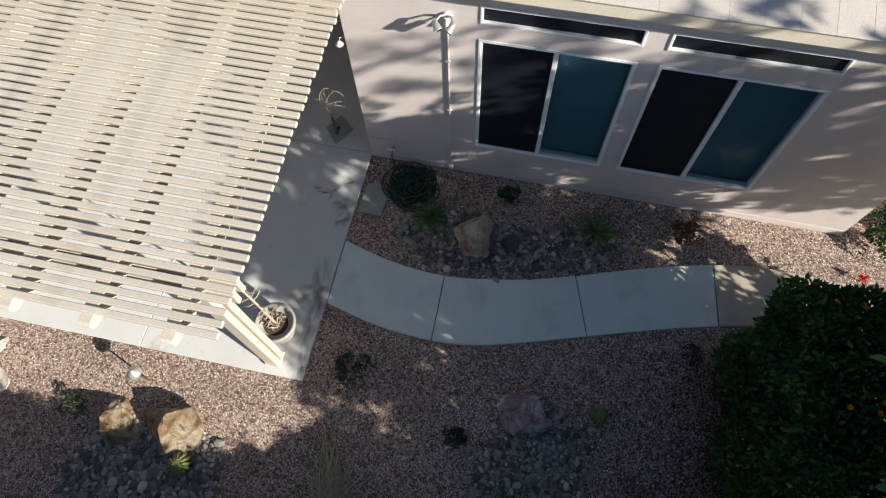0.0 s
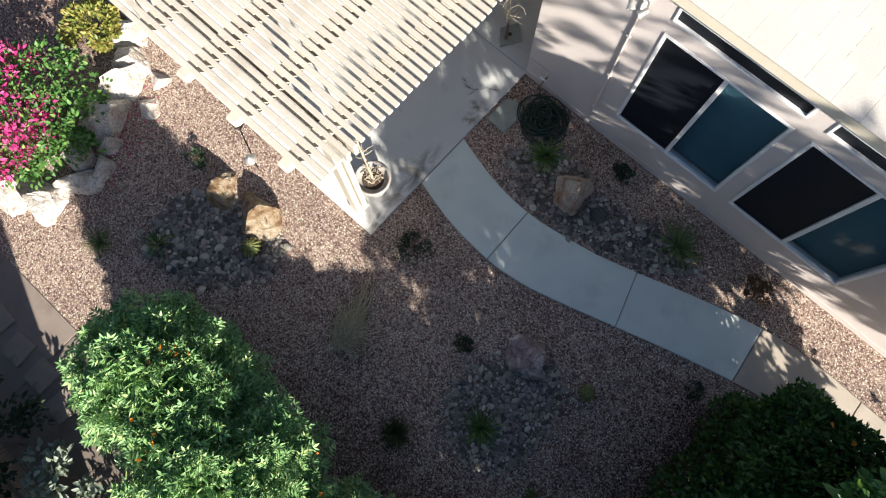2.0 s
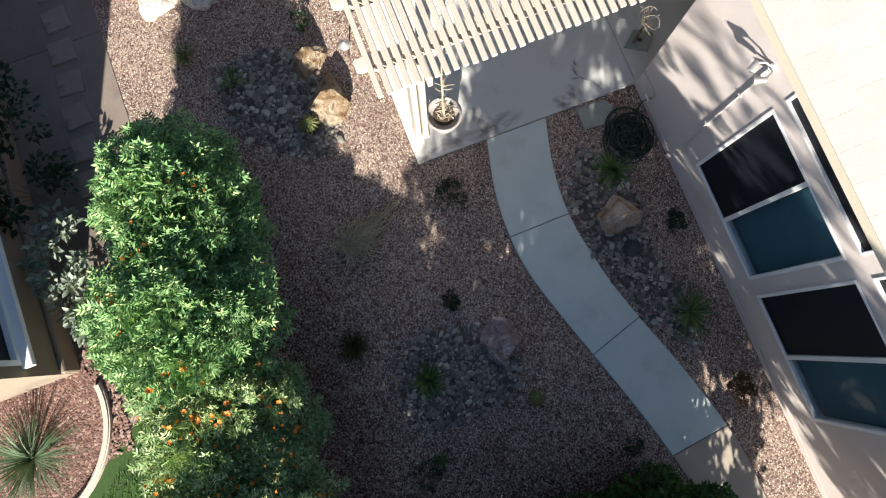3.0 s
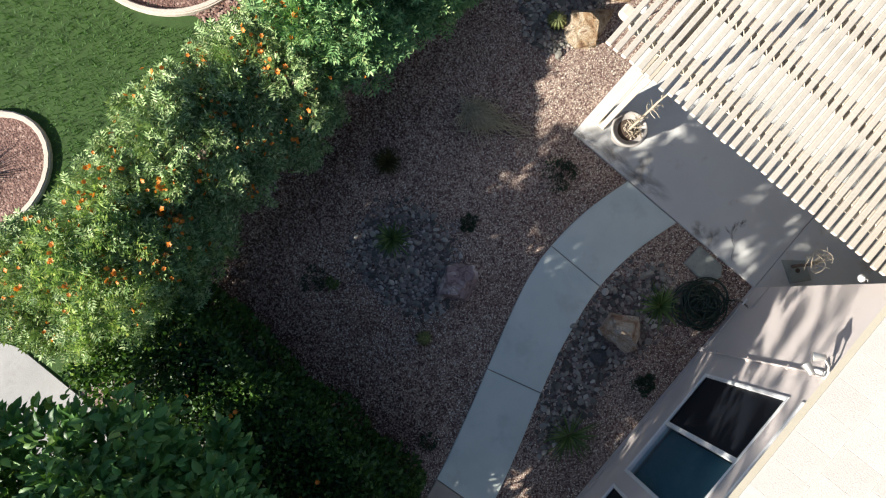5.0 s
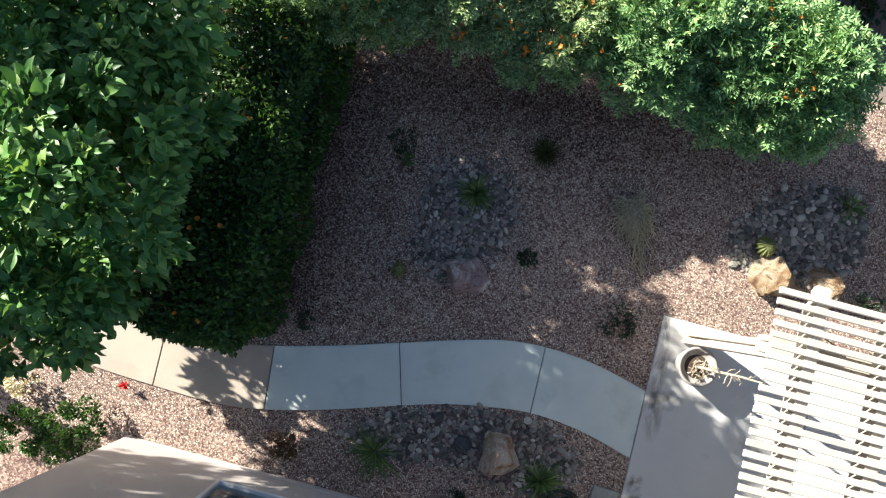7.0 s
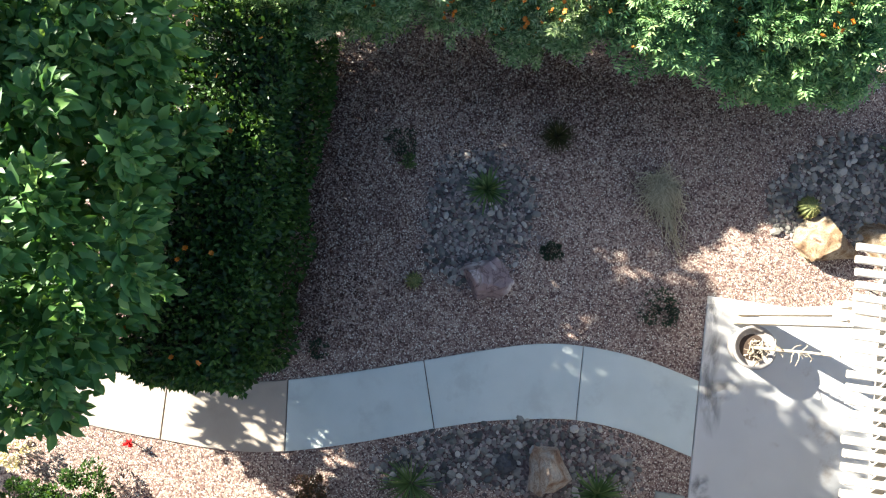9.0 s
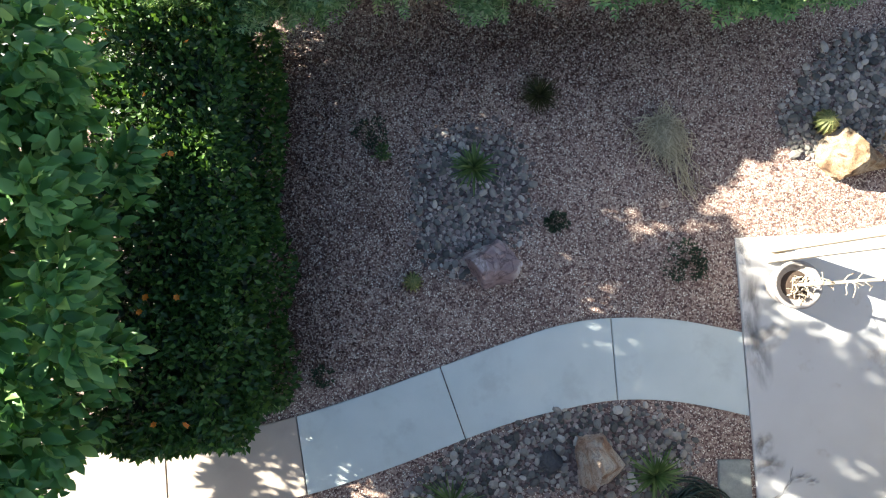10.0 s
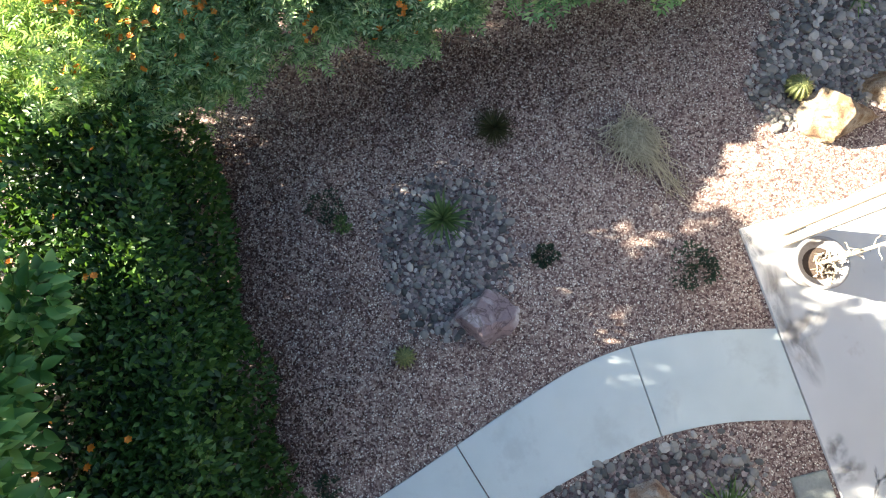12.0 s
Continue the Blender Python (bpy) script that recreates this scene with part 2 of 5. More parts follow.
ORANGE = leafy("orange_flower", [(0.55, 0.1, 0.01), (0.72, 0.22, 0.02), (0.78, 0.42, 0.05)], 0.5, 0.3)
TECOMA_PALE = leafy("bleached_pinnate_leaf", [(0.065, 0.13, 0.042), (0.17, 0.3, 0.1), (0.31, 0.47, 0.18), (0.47, 0.61, 0.28), (0.7, 0.76, 0.42)], 0.45, 0.42, 0.25)
TWIG = surface("grey_twig", (0.13, 0.115, 0.1), (0.24, 0.21, 0.19), 14, 0.9, 0.3, 60)
YELLOWING = leafy("yellowing_leaf", [(0.08, 0.14, 0.03), (0.22, 0.26, 0.06), (0.42, 0.38, 0.1), (0.3, 0.2, 0.07)], 0.5, 0.2)
PALE_ROCK = rocky("pale_limestone", [(0.42, 0.36, 0.3), (0.6, 0.53, 0.46), (0.72, 0.67, 0.6), (0.8, 0.76, 0.7), (0.6, 0.52, 0.46)], 3.5, 1.0)
RED = leafy("red_flower", [(0.6, 0.02, 0.02), (0.75, 0.05, 0.05)], 0.5, 0.3)
CACTUS = surface("cactus_skin", (0.1, 0.13, 0.04), (0.16, 0.18, 0.06), 20, 0.6, 0.2, 60)
SPINE = leafy("yellow_spine", [(0.34, 0.29, 0.1), (0.48, 0.42, 0.18)], 0.6, 0.1)
GLASS = bpy.data.materials.new("window_glass")
GLASS.use_nodes = True
gb = GLASS.node_tree.nodes["Principled BSDF"]
gb.inputs["Base Color"].default_value = (0.75, 0.85, 0.88, 1)
gb.inputs["IOR"].default_value = 1.13
gb.inputs["Roughness"].default_value, gb.inputs["Transmission Weight"].default_value = 0.02, 1.0

# ---- mesh helpers ----
rng = np.random.default_rng(7)


def np_mesh(name, V, F, smooth=False):
    """A mesh out of arrays: V (n, 3), F (m, 3 or 4)."""
    me = bpy.data.meshes.new(name)
    V, F = np.ascontiguousarray(V, dtype=np.float32), np.ascontiguousarray(F, dtype=np.int32)
    me.vertices.add(len(V))
    me.vertices.foreach_set("co", V.ravel())
    me.loops.add(F.size)
    me.loops.foreach_set("vertex_index", F.ravel())
    me.polygons.add(len(F))
    me.polygons.foreach_set("loop_start", np.arange(0, F.size, F.shape[1], dtype=np.int32))
    if smooth:
        me.polygons.foreach_set("use_smooth", np.ones(len(F), dtype=bool))
    me.update(calc_edges=True)
    me.validate()
    return me


def part(name, bm, material, parent=None, label="", kind="", smooth=False):
    """Links a bmesh or a mesh as one object, under a thing or a part."""
    if isinstance(bm, bpy.types.Mesh):
        me = bm
    else:
        me = bpy.data.meshes.new(name)
        if smooth:
            for f in bm.faces:
                f.smooth = True
        bm.to_mesh(me)
        bm.free()
    if not me.materials:
        me.materials.append(material)
    ob = new(name, me)
    if parent:
        ob.parent = parent
    return tagged(ob, label, kind=kind)


def thing(name, label, category, at=(0, 0, 0), group="", kind="", turn=0.0):
    ob = new(name)
    ob.empty_display_size = 0.1
    ob.matrix_basis = pose(*at, 0, 0, turn)
    return tagged(ob, label, category, group, kind)


def box(lo, hi, bevel=0.0):
    bm = bmesh.new()
    bmesh.ops.create_cube(bm, size=1)
    for v in bm.verts:
        v.co = Vector([lo[i] + (v.co[i] + 0.5) * (hi[i] - lo[i]) for i in range(3)])
    if bevel:
        bmesh.ops.bevel(bm, geom=bm.edges[:], offset=bevel, segments=1, affect="EDGES")
    return bm


def prism(points, z0, z1, bevel=0.0):
    """A flat polygon made thick."""
    bm = bmesh.new()
    top = [bm.verts.new((x, y, z1)) for x, y in points]
    low = [bm.verts.new((x, y, z0)) for x, y in points]
    n = len(points)
    f = bm.faces.new(top)
    bm.faces.new(low[::-1])
    for i in range(n):
        bm.faces.new((top[i], low[i], low[(i + 1) % n], top[(i + 1) % n]))
    bmesh.ops.recalc_face_normals(bm, faces=bm.faces[:])
    if bevel:
        bmesh.ops.bevel(bm, geom=[e for e in bm.edges if all(abs(v.co.z - z1) < 1e-5 for v in e.verts)], offset=bevel, segments=2, affect="EDGES")
    return bm


def tube(points, radii, sides=8):
    """A bent tapered tube through points."""
    V, F = [], []
    P = [Vector(p) for p in points]
    for i, p in enumerate(P):
        d = (P[min(i + 1, len(P) - 1)] - P[max(i - 1, 0)]).normalized()
        a = d.cross(Vector((0.31, 0.17, 0.93))).normalized()
        b = d.cross(a)
        for k in range(sides):
            t = 2 * math.pi * k / sides
            V.append(p + (a * math.cos(t) + b * math.sin(t)) * radii[i])
    for i in range(len(P) - 1):
        for k in range(sides):
            j = (k + 1) % sides
            F.append((i * sides + k, i * sides + j, (i + 1) * sides + j, (i + 1) * sides + k))
    return np.array(V), np.array(F)


def lathe(profile, sides=28):
    """A turned form out of (radius, height) pairs."""
    bm = bmesh.new()
    rings = [[bm.verts.new((r * math.cos(2 * math.pi * k / sides), r * math.sin(2 * math.pi * k / sides), z)) for k in range(sides)] for r, z in profile]
    for a, b in zip(rings, rings[1:]):
        for k in range(sides):
            bm.faces.new((a[k], a[(k + 1) % sides], b[(k + 1) % sides], b[k]))
    bm.faces.new(rings[0][::-1])
    bm.faces.new(rings[-1])
    bmesh.ops.recalc_face_normals(bm, faces=bm.faces[:])
    return bm


def join_arrays(pieces):
    V, F, n = [], [], 0
    for v, f in pieces:
        V.append(v)
        F.append(np.asarray(f) + n)
        n += len(v)
    return np.concatenate(V), np.concatenate(F)


def inside(points, poly):
    """Which of the points lie in the polygon."""
    x, y = points[:, 0], points[:, 1]
    r = np.zeros(len(points), bool)
    for (x0, y0), (x1, y1) in zip(poly, poly[1:] + poly[:1]):
        c = (y0 > y) != (y1 > y)
        with np.errstate(divide="ignore", invalid="ignore"):
            r ^= c & (x < (x1 - x0) * (y - y0) / (y1 - y0) + x0)
    return r


LEAF_BROAD = (np.array([(0, 0, 0), (-0.2, 0.16, 0.06), (-0.33, 0.42, 0.1), (-0.23, 0.74, 0.02), (0, 1, -0.22), (0.23, 0.74, 0.02), (0.33, 0.42, 0.1), (0.2, 0.16, 0.06), (0, 0.3, -0.02), (0, 0.66, -0.05)]),
              np.array([(0, 8, 1), (1, 8, 2), (2, 8, 9), (2, 9, 3), (3, 9, 4), (4, 9, 5), (5, 9, 6), (6, 9, 8), (6, 8, 7), (7, 8, 0)]))
LEAF_BROAD[0][:, 0] *= 0.84
LEAF_SMALL = (np.array([(0, 0, 0), (-0.26, 0.45, 0.06), (0, 1, -0.05), (0.26, 0.45, 0.06)]), np.array([(0, 2, 1), (0, 3, 2)]))


def pinnate(pairs=4):
    V, F = [], []
    for i in range(pairs):
        y = 0.2 + 0.6 * i / (pairs - 1)
        for s in (-1, 1):
            n = len(V)
            V += [(0, y, 0), (s * 0.2, y + 0.02, 0.03), (s * 0.42, y + 0.2, -0.05), (s * 0.17, y + 0.16, 0.03)]
            F += [(n, n + 1, n + 2), (n, n + 2, n + 3)]
    n = len(V)
    V += [(0, 0.8, 0), (-0.09, 0.95, 0.02), (0, 1.2, -0.05), (0.09, 0.95, 0.02)]
    F += [(n, n + 1, n + 2), (n, n + 2, n + 3)]
    return np.array(V, float), np.array(F)


LEAF_PINNATE = pinnate()


def scatter(template, at, out, size, jitter=0.5):
    """Copies of a leaf at the places, each pointing roughly along out, its face roughly up."""
    tv, tf = template
    n = len(at)
    d = out + rng.normal(0, jitter, (n, 3))
    d /= np.linalg.norm(d, axis=1, keepdims=True) + 1e-9
    up = np.array([0, 0, 1.0]) + rng.normal(0, jitter * 0.9, (n, 3))
    s = np.cross(d, up)
    s /= np.linalg.norm(s, axis=1, keepdims=True) + 1e-9
    u = np.cross(s, d)
    k = np.asarray(size).reshape(-1, 1, 1) * np.ones((n, 1, 1))
    V = at[:, None, :] + k * (tv[None, :, 0:1] * s[:, None, :] + tv[None, :, 1:2] * d[:, None, :] + tv[None, :, 2:3] * u[:, None, :])
    F = tf[None] + (np.arange(n) * len(tv))[:, None, None]
    return V.reshape(-1, 3), F.reshape(-1, tf.shape[1])


def clumps(centre, radii, count, lump, per, low=-0.3, fill=0.45):
    """Places of leaves on many small lumps that make up an uneven crown, and the way each one points."""
    d = rng.normal(0, 1, (count * 3, 3))
    d /= np.linalg.norm(d, axis=1, keepdims=True)
    d = d[d[:, 2] > low][:count]
    r = 1 - fill * rng.random(len(d)) ** 2.2
    c = np.array(centre) + d * np.array(radii) * r[:, None]
    at, out = [], []
    for k in range(len(c)):
        e = rng.normal(0, 1, (per, 3))
        e /= np.linalg.norm(e, axis=1, keepdims=True)
        e[:, 2] = np.abs(e[:, 2]) * 0.9 - 0.25
        at.append(c[k] + e * lump * (0.45 + 0.75 * rng.random()) * (0.6 + 0.4 * rng.random((per, 1))))
        out.append(e * 0.8 + d[k] * 0.5)
    return np.concatenate(at), np.concatenate(out), c


def limbs(base, tips, radius, fork=0.45):
    """A trunk that parts into limbs towards the tips."""
    base = np.array(base, float)
    mid = np.array(tips).mean(0)
    knot = base + (mid - base) * fork
    knot[:2] = base[:2] + (mid - base)[:2] * fork * 0.5
    pieces = [tube([base, base + (knot - base) * 0.5 + np.array([0.03, -0.02, 0]), knot], [radius, radius * 0.8, radius * 0.65], 10)]
    for t in tips:
        m = knot + (t - knot) * 0.5 + np.array([0, 0, 0.12])
        pieces.append(tube([knot, m, t], [radius * 0.5, radius * 0.3, radius * 0.07], 6))
    return join_arrays(pieces)

# ---- ground ----
GZ = -0.035
sheet = part("ground", box((-400, -400, GZ - 0.4), (400, 400, GZ)), GRAVEL)
tagged(sheet, "pinkish brown crushed gravel ground around the house", "gravel ground", kind="structure")

# the winding path: south and north edge at each joint and between
PATH_S = [(0.006, -2.41), (0.75, -2.585), (1.5, -2.64), (2.1, -2.58), (2.75, -2.405), (3.48, -2.175), (4.3, -1.92), (5.14, -1.695), (5.9, -1.56), (6.64, -1.50), (7.4, -1.53), (8.2, -1.62), (9.6, -1.9)]
PATH_N = [(0.006, -1.47), (0.78, -1.66), (1.485, -1.715), (2.1, -1.64), (2.65, -1.53), (3.23, -1.36), (4.1, -1.075), (5.035, -0.825), (5.76, -0.735), (6.6, -0.75), (7.3, -0.78), (7.95, -0.85), (9.4, -1.1)]
JOINTS = [0, 2, 5, 7, 9, 11, 12]


def smooth_line(pts, sub=5):
    out = []
    for i in range(len(pts) - 1):
        p0, p1, p2, p3 = (np.array(pts[max(0, min(len(pts) - 1, j))]) for j in (i - 1, i, i + 1, i + 2))
        for k in range(sub):
            t = k / sub
            out.append(tuple(0.5 * (2 * p1 + (p2 - p0) * t + (2 * p0 - 5 * p1 + 4 * p2 - p3) * t ** 2 + (3 * p1 - p0 - 3 * p2 + p3) * t ** 3)))
    return out + [tuple(pts[-1])]


S_LINE, N_LINE = smooth_line(PATH_S), smooth_line(PATH_N)
PATH_POLY = S_LINE + N_LINE[::-1]
PATIO_POLY = [(-9.0, -3.5), (0, -3.5), (0, 0), (0, 3.2), (-9.0, 3.2)]

# ---- house ----
WALL_TOP = 3.62
house = thing("house", "single-storey tan stucco house with a flat-tiled pale roof", "house", kind="structure")
WIN = [(1.57, 3.255), (3.49, 5.20)]
SILL, HEAD, T_SILL, T_HEAD = 0.685, 2.71, 2.95, 3.20
E_END = 6.75


def wall_with_openings(x0, x1, y0, y1, z1, holes):
    """A wall along x with rectangular openings right through it."""
    xs = sorted({x0, x1, *[h[0] for h in holes], *[h[1] for h in holes]})
    zs = sorted({-0.2, z1, *[h[2] for h in holes], *[h[3] for h in holes]})
    bm = bmesh.new()
    solid = {}
    for i in range(len(xs) - 1):
        for k in range(len(zs) - 1):
            cx, cz = (xs[i] + xs[i + 1]) / 2, (zs[k] + zs[k + 1]) / 2
            solid[i, k] = not any(h[0] < cx < h[1] and h[2] < cz < h[3] for h in holes)
    cache = {}

    def vert(x, y, z):
        key = (x, y, z)
        if key not in cache:
            cache[key] = bm.verts.new(key)
        return cache[key]

    for (i, k), s in solid.items():
        if not s:
            continue
        a, b, c, d = xs[i], xs[i + 1], zs[k], zs[k + 1]
        bm.faces.new((vert(a, y0, c), vert(b, y0, c), vert(b, y0, d), vert(a, y0, d)))
        bm.faces.new((vert(a, y1, d), vert(b, y1, d), vert(b, y1, c), vert(a, y1, c)))
        if not solid.get((i - 1, k)):
            bm.faces.new((vert(a, y0, d), vert(a, y1, d), vert(a, y1, c), vert(a, y0, c)))
        if not solid.get((i + 1, k)):
            bm.faces.new((vert(b, y0, c), vert(b, y1, c), vert(b, y1, d), vert(b, y0, d)))
        if not solid.get((i, k - 1)):
            bm.faces.new((vert(a, y0, c), vert(a, y1, c), vert(b, y1, c), vert(b, y0, c)))
        if not solid.get((i, k + 1)):
            bm.faces.new((vert(a, y0, d), vert(b, y0, d), vert(b, y1, d), vert(a, y1, d)))
    bmesh.ops.recalc_face_normals(bm, faces=bm.faces[:])
    return bm


holes = [(a, b, SILL, HEAD) for a, b in WIN] + [(a, b, T_SILL, T_HEAD) for a, b in WIN]
part("wall_south", wall_with_openings(0, E_END, 0, 0.22, WALL_TOP, holes), STUCCO, house)
part("wall_west", box((0, 0.22, -0.2), (0.22, 9, WALL_TOP)), STUCCO, house)
part("wall_east", box((E_END - 0.22, 0.22, -0.2), (E_END, 9, WALL_TOP)), STUCCO, house)
part("wall_north", box((0.22, 8.78, -0.2), (E_END - 0.22, 9, WALL_TOP)), STUCCO, house)
# back wall coloured near-black in place of the shade under the roof
part("wall_recess", box((-9, 3.2, -0.2), (0, 3.4, WALL_TOP)), RECESS_SHADE, house)
part("interior_wall", box((0.22, 2.6, -0.2), (E_END - 0.22, 2.7, WALL_TOP - 0.05)), ROOM, house)
part("interior_floor", box((0.22, 0.22, -0.05), (E_END - 0.22, 2.6, 0.02)), ROOM, house)
# plinth at the foot of the wall
part("stucco_foot", box((0.0, -0.012, -0.1), (E_END, -0.001, 0.09), 0.004), STUCCO, house)

PITCH = math.tan(radians(14))
EAVE_Y, EAVE_Z = -0.30, 3.60


def roof_z(y):
    return EAVE_Z + 0.16 + (y - EAVE_Y) * PITCH


bm = bmesh.new()
x0, x1 = -9.2, E_END + 0.35
prof = [(EAVE_Y, EAVE_Z), (EAVE_Y, EAVE_Z + 0.15), (4.4, roof_z(4.4) - 0.03), (9.3, roof_z(-0.5) - 0.03), (9.3, EAVE_Z)]
l = [bm.verts.new((x0, y, z)) for y, z in prof]
r = [bm.verts.new((x1, y, z)) for y, z in prof]
bm.faces.new(l)
bm.faces.new(r[::-1])
for i in range(5):
    bm.faces.new((l[i], r[i], r[(i + 1) % 5], l[(i + 1) % 5]))
bmesh.ops.recalc_face_normals(bm, faces=bm.faces[:])
roof = part("roof", bm, ROOF_TILE, house)
part("fascia", box((x0, EAVE_Y - 0.03, EAVE_Z - 0.005), (x1, EAVE_Y - 0.002, EAVE_Z + 0.15), 0.006), FASCIA, house)


def frame_bm(x0, x1, z0, z1, w, y0, y1):
    """A rectangular frame standing in the plane of a wall."""
    bm = bmesh.new()
    for lo, hi in (((x0, y0, z0), (x1, y1, z0 + w)), ((x0, y0, z1 - w), (x1, y1, z1)), ((x0, y0, z0 + w), (x0 + w, y1, z1 - w)), ((x1 - w, y0, z0 + w), (x1, y1, z1 - w))):
        b = box(lo, hi, 0.004)
        me = bpy.data.meshes.new("t")
        b.to_mesh(me)
        bm.from_mesh(me)
        bpy.data.meshes.remove(me)
        b.free()
    return bm


def slider(k, x0, x1, shade, lit):
    w = thing("window_%d" % k, "white vinyl sliding window with a dark screen on one half", "window", kind="structure")
    part("window_frame", frame_bm(x0, x1, SILL, HEAD, 0.034, -0.012, 0.09), WHITE, w)
    part("casing", frame_bm(x0 - 0.01, x1 + 0.01, SILL - 0.01, HEAD + 0.01, 0.03, -0.016, -0.002), WHITE, w)
    xm = (x0 + x1) / 2
    part("mullion", box((xm - 0.028, -0.011, SILL + 0.034), (xm + 0.028, 0.07, HEAD - 0.034), 0.005), WHITE, w)
    net = part("screen", box((x0 + 0.034, 0.015, SILL + 0.034), (xm - 0.035, 0.022, HEAD - 0.034)), SCREEN, w)
    part("screen_rail", box((x0 + 0.034, 0.004, SILL + 0.047), (xm - 0.037, 0.0135, SILL + 0.085), 0.002), SCREEN, net)
    p = part("pane", box((xm + 0.035, 0.035, SILL + 0.034), (x1 - 0.034, 0.041, HEAD - 0.034)), GLASS, w)
    p.visible_shadow = not lit
    part("roller_shade", box((xm + 0.03, 0.12, SILL + 0.02), (x1 - 0.02, 0.124, HEAD - 0.02)), shade, w)


def transom(k, x0, x1):
    w = thing("window_%d" % k, "narrow dark transom window in a white frame", "window", kind="structure")
    part("window_frame", frame_bm(x0, x1, T_SILL, T_HEAD, 0.03, -0.015, 0.09), WHITE, w)
    part("screen", box((x0 + 0.03, 0.02, T_SILL + 0.03), (x1 - 0.03, 0.028, T_HEAD - 0.03)), SCREEN, w)


slider(1, *WIN[0], SHADE, False)
slider(2, *WIN[1], SHADE, False)
transom(3, *WIN[0])
transom(4, *WIN[1])

# ---- things on the wall ----
flood = thing("flood_light", "grey twin flood light with a sensor under the eave", "flood light", (1.22, 0, 3.0))
flood.scale = (0.92, 0.92, 0.92)
part("junction_box", lathe([(0.055, 0), (0.055, 0.03), (0.045, 0.035)], 16), WHITE, flood).matrix_basis = pose(0, -0.001, 0, 90, 0, 0)
for a, b in ((-0.1, 38), (0.09, -30)):
    head = part("lamp_head", lathe([(0.022, -0.045), (0.034, -0.038), (0.038, 0.015), (0.054, 0.075), (0.054, 0.083), (0.045, 0.078), (0.022, 0.038)], 20), STEEL, flood, smooth=True)
    head.matrix_basis = pose(a, -0.19, 0.03, 118, 0, b)
    v, f = tube([(a * 0.3, -0.03, 0.01), (a * 0.7, -0.08, 0.05), (a, -0.14, 0.04)], [0.014, 0.014, 0.014], 8)
    part("arm", np_mesh("arm", v, f, True), STEEL, flood)
v, f = tube([(0, -0.035, -0.03), (0, -0.06, -0.08), (0.01, -0.09, -0.11)], [0.022, 0.026, 0.02], 10)
part("sensor", np_mesh("sensor", v, f, True), WHITE, flood)
conduit = thing("conduit", "stucco-coloured electrical conduit down the house wall", "conduit", (1.22, -0.02, 0))
v, f = tube([(0, 0, 0.06), (0, 0, 1.5), (0, 0, 2.94)], [0.013] * 3, 10)
conduit_pipe = part("pipe", np_mesh("pipe", v, f, True), STUCCO, conduit)
for z in (0.5, 1.4, 2.3):
    part("strap", box((-0.03, -0.016, z), (0.03, 0.018, z + 0.02), 0.004), STUCCO, conduit_pipe)
part("outlet_box", box((-0.035, -0.03, 0.0), (0.035, 0.018, 0.1), 0.006), STUCCO, conduit)

bib = thing("hose_tap", "brass garden tap with white handle on the stucco wall", "tap", (0.38, 0, 0.32))
v, f = tube([(0, 0.0, 0), (0, -0.1, 0), (0, -0.15, -0.02), (0, -0.17, -0.09)], [0.014, 0.014, 0.016, 0.014], 10)
spout = part("spout", np_mesh("spout", v, f, True), BRONZE, bib)
part("handle", box((-0.055, -0.012, 0), (0.055, 0.012, 0.018), 0.005), WHITE, spout, "white tap handle").matrix_basis = pose(-0.02, -0.1, 0.03)
v, f = tube([(-0.38, -0.012, 0.12), (-0.1, -0.012, 0.13), (0, -0.012, 0.12), (0.0, -0.012, 0.02)], [0.01] * 4, 8)
part("pipe", np_mesh("pipe", v, f, True), STUCCO, bib)


def coil(turns, r0, r1, wob, seed):
    g = np.random.default_rng(seed)
    pts, ph = [], g.random(6) * 6.28
    n = turns * 26
    for i in range(n):
        a = 2 * math.pi * i / 26
        k = i / n
        r = r0 + (r1 - r0) * (0.5 + 0.5 * math.sin(a * 0.37 + ph[0])) + wob * math.sin(a * 0.71 + ph[1])
        pts.append((r * math.cos(a) + wob * math.sin(a * 0.23 + ph[2]), r * math.sin(a) + wob * math.cos(a * 0.19 + ph[3]), 0.02 + 0.14 * k + 0.02 * math.sin(a * 1.3)))
    return pts


hose = thing("garden_hose", "dark green garden hose coiled on the gravel by the wall", "hose", (0.72, -0.45, GZ))
pts = coil(44, 0.04, 0.25, 0.1, 3)
v, f = tube(pts, [0.0115] * len(pts), 6)
part("hose_coil", np_mesh("hose_coil", v, f, True), HOSE, hose)
v, f = tube([(-0.32, 0.28, 0.24), (-0.3, 0.26, 0.1), (-0.2, 0.2, 0.04), (-0.02, 0.22, 0.05)], [0.012] * 4, 7)
part("hose_end", np_mesh("hose_end", v, f, True), HOSE, hose)

slab_pts = [(0.05, -0.99), (0.4, -1.0), (0.42, -0.72), (0.36, -0.5), (0.2, -0.46), (0.06, -0.55)]
tagged(part("flagstone", prism(slab_pts, GZ - 0.02, 0.012, 0.01), SLATE), "grey-green flagstone lying beside the patio", "flagstone")

